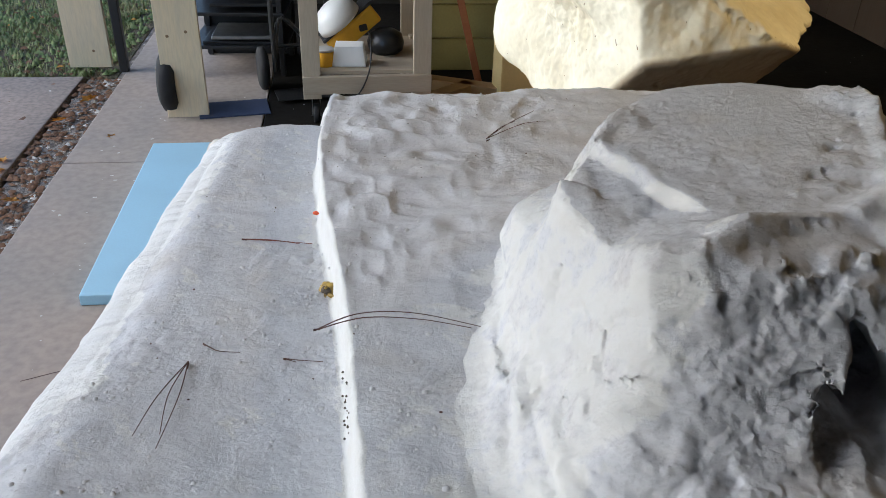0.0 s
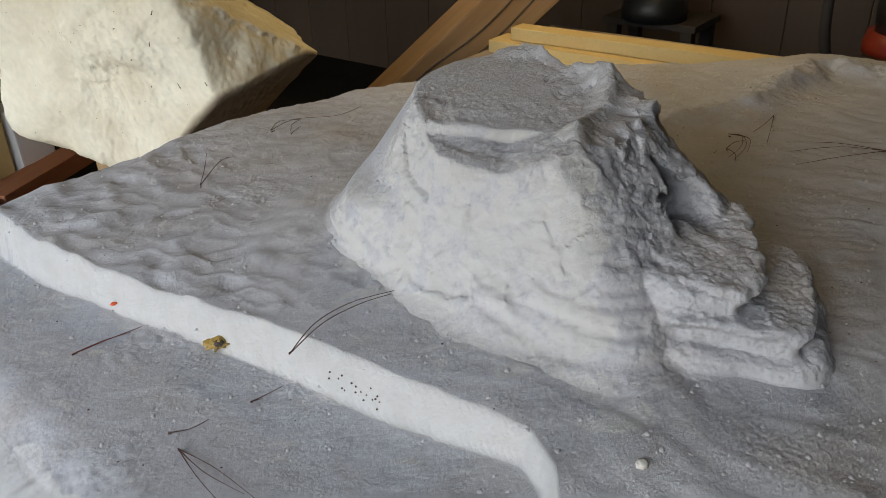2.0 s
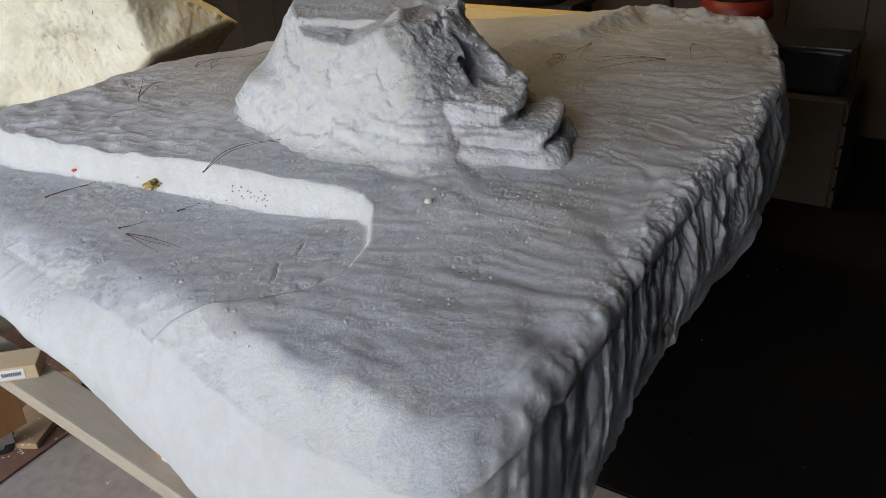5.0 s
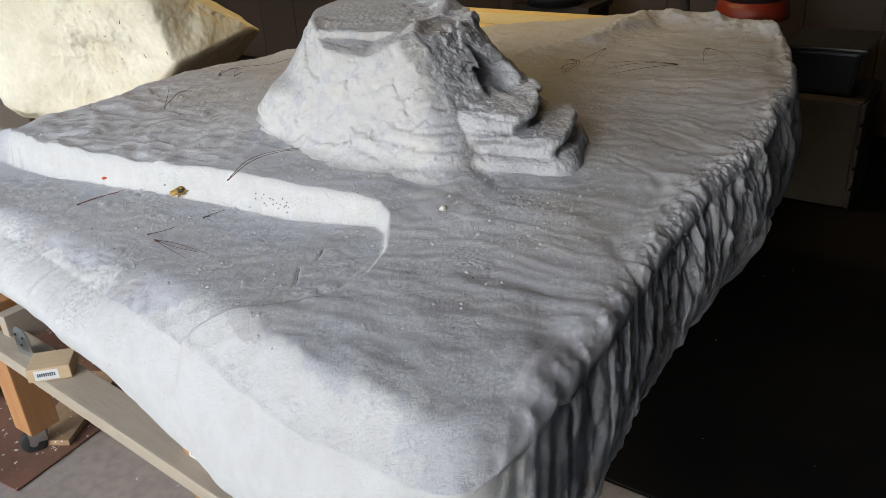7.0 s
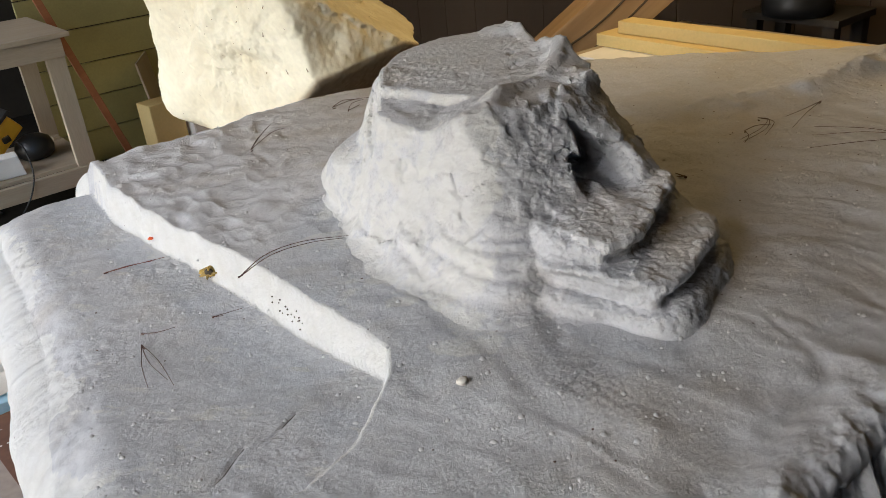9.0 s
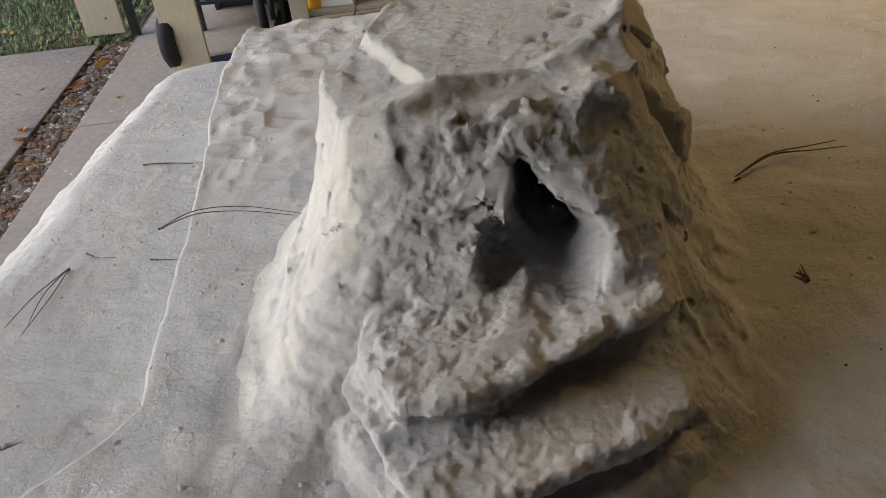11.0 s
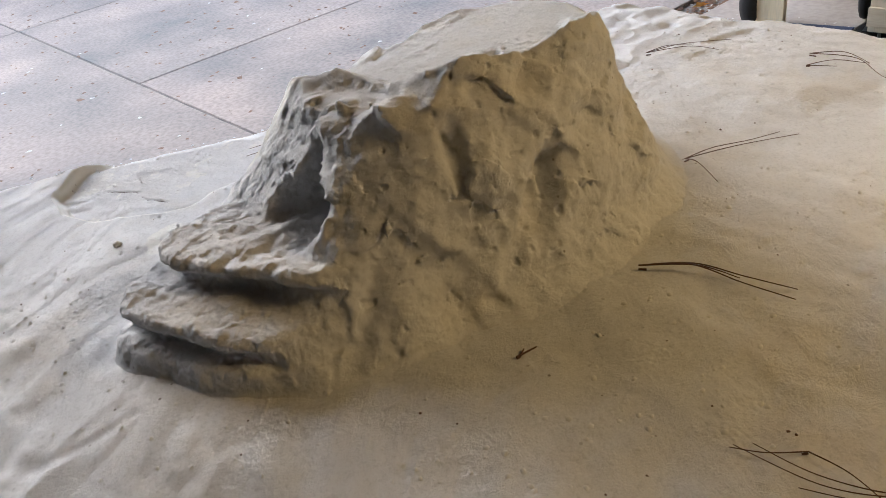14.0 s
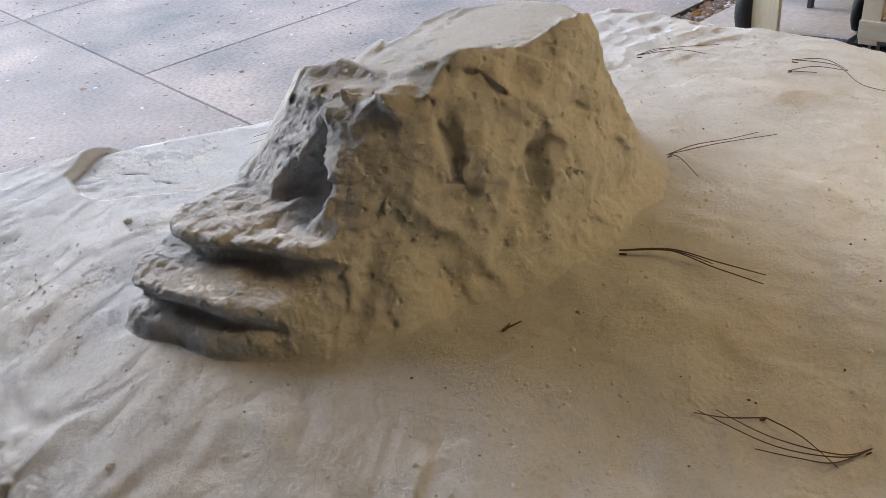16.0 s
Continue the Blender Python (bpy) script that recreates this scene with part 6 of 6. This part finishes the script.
needles([[(1.228, 0.98), (1.22, 1.01)], [(1.228, 0.985), (1.215, 0.995)]], "short dark twig at the foot of the outcrop", 0.004, 0.0016)
# hairline cracks in the cut ledge
for line in CRACKS:
    part("hairline_crack", tube([on_top(x_, y_, 0.0002) for x_, y_ in line], 0.0007, 6, 0.5), M_JOINT, sculpture, "thin dark crack in the coat")


def crumbs(name, count, size, material, label, seed):
    """Grains stuck in the coat all over the carved top."""
    g = np.random.default_rng(seed)
    x, y = g.uniform(-0.15, 2.3, count), g.uniform(0.05, 1.95, count)
    u, v = x * 0.91 + y * 0.41, -x * 0.41 + y * 0.91
    rim = spline_closed(OUTLINE, 400)
    d, side = dist_line(x, y, [tuple(p) for p in rim] + [tuple(rim[0])])
    clump = vnoise(x * 4, y * 4, 0.3, 91) + g.normal(0, 0.5, count)
    keep = (side > 0) & (d > 0.05) & (clump > -0.2) & ((v > 0.15) | (d > 0.14))
    x, y = x[keep], y[keep]
    n = len(x)
    z = top_height(x, y)[0]
    s = size * g.uniform(0.35, 1.0, n) ** 2
    base = np.array([(1, 0, 0), (0.3, 0.95, 0), (-0.8, 0.6, 0), (-0.8, -0.6, 0), (0.3, -0.95, 0), (0.1, 0, 0.9)])
    k = base[None] * g.uniform(0.6, 1.3, (n, 6, 1)) * s[:, None, None]
    t = g.uniform(0, 6.28, n)[:, None]
    co = np.stack([x[:, None] + k[..., 0] * np.cos(t) - k[..., 1] * np.sin(t), y[:, None] + k[..., 0] * np.sin(t) + k[..., 1] * np.cos(t), z[:, None] - 0.0004 + k[..., 2]], -1)
    tri = np.array([(0, 1, 5), (1, 2, 5), (2, 3, 5), (3, 4, 5), (4, 0, 5)])
    ob = sheet(name, co.reshape(-1, 3), (np.arange(n)[:, None, None] * 6 + tri[None]).reshape(-1, 3), material, None, False)
    return tagged(ob, label, "crumbs", kind="stuff")


crumbs("coat_crumbs", 9000, 0.0052, M_CRUMB, "grey cement grains stuck to the carved coat", 31)
crumbs("bark_crumbs", 900, 0.003, M_NEEDLE, "tiny dark bark crumbs on the carved coat", 32)
# floor needles by the opening
for a_, b_ in (((-0.95, 1.55), (-0.72, 1.72)), ((-0.72, 1.42), (-0.6, 1.5))):
    n_ = thing("floor_needle", "dry pine needle on the concrete floor", "pine needles", Matrix.Translation((*a_, 0.004)), "needles on the floor")
    part("needle", tube([(0, 0, 0), ((b_[0] - a_[0]) / 2, (b_[1] - a_[1]) / 2 + 0.012, 0.006), (b_[0] - a_[0], b_[1] - a_[1], 0.0)], 0.0011, 6), M_NEEDLE, n_)


def blob(name, size, material, parent, at, label, seed=0):
    bm = bmesh.new()
    bmesh.ops.create_icosphere(bm, subdivisions=3, radius=1.0)
    for v_ in bm.verts:
        n_ = noise.noise(v_.co * 2.2 + Vector((seed, 0, 0)))
        v_.co = v_.co * (1 + 0.35 * n_)
        v_.co = Vector((v_.co.x * size[0], v_.co.y * size[1], v_.co.z * size[2]))
    ob = part(name, bm, material, parent, label, True)
    ob.location = at
    return ob


blob("glue_blob", (0.020, 0.012, 0.010), M_RESIN, sculpture, (0.276, 1.120, 0.868), "ochre glue oozing at the foot of the step", 3)
blob("glue_blob", (0.014, 0.010, 0.006), M_RESIN, sculpture, (0.262, 1.138, 0.86), "ochre glue oozing at the foot of the step", 5)
for k_ in range(7):
    g_ = radians(20 + 49 * k_ + 11 * math.sin(k_ * 2.3))
    far_ = 0.026 + 0.012 * math.sin(k_ * 1.7)
    tip_ = Vector((0.80, -0.46, 0.0)) * math.cos(g_) * far_ + Vector((-0.1, -0.14, 0.75)) * math.sin(g_) * far_ * 0.6
    part("glue_smear", tube([Vector((0.270, 1.116, 0.866)), Vector((0.268, 1.113, 0.867)) + tip_ * 0.55, Vector((0.268, 1.114, 0.866)) + tip_], 0.0048, 6, 0.25), M_RESIN, sculpture, "ochre glue smear")
blob("glue_pit", (0.008, 0.006, 0.006), M_JOINT, sculpture, (0.270, 1.110, 0.872), "dark pit in the glue", 7)
blob("orange_mark", (0.006, 0.004, 0.0035), M_ORANGE, sculpture, (0.138, 1.352, 0.862), "small bright orange mark on the white step", 9)
blob("pebble", (0.008, 0.007, 0.006), M_CHIP, sculpture, on_top(0.628, 0.485, 0.002), "white pebble stuck in the coat", 11)
for i in range(24):
    f = i / 24
    px_, py_ = 0.392 + 0.05 * f + random.uniform(-0.006, 0.006), 0.905 - 0.10 * f + random.uniform(-0.006, 0.006)
    blob("pit", (0.0015, 0.0015, 0.0015), M_JOINT, sculpture, (px_ - 0.002, py_ - 0.001, 0.866 + random.uniform(0, 0.035)), "", i)
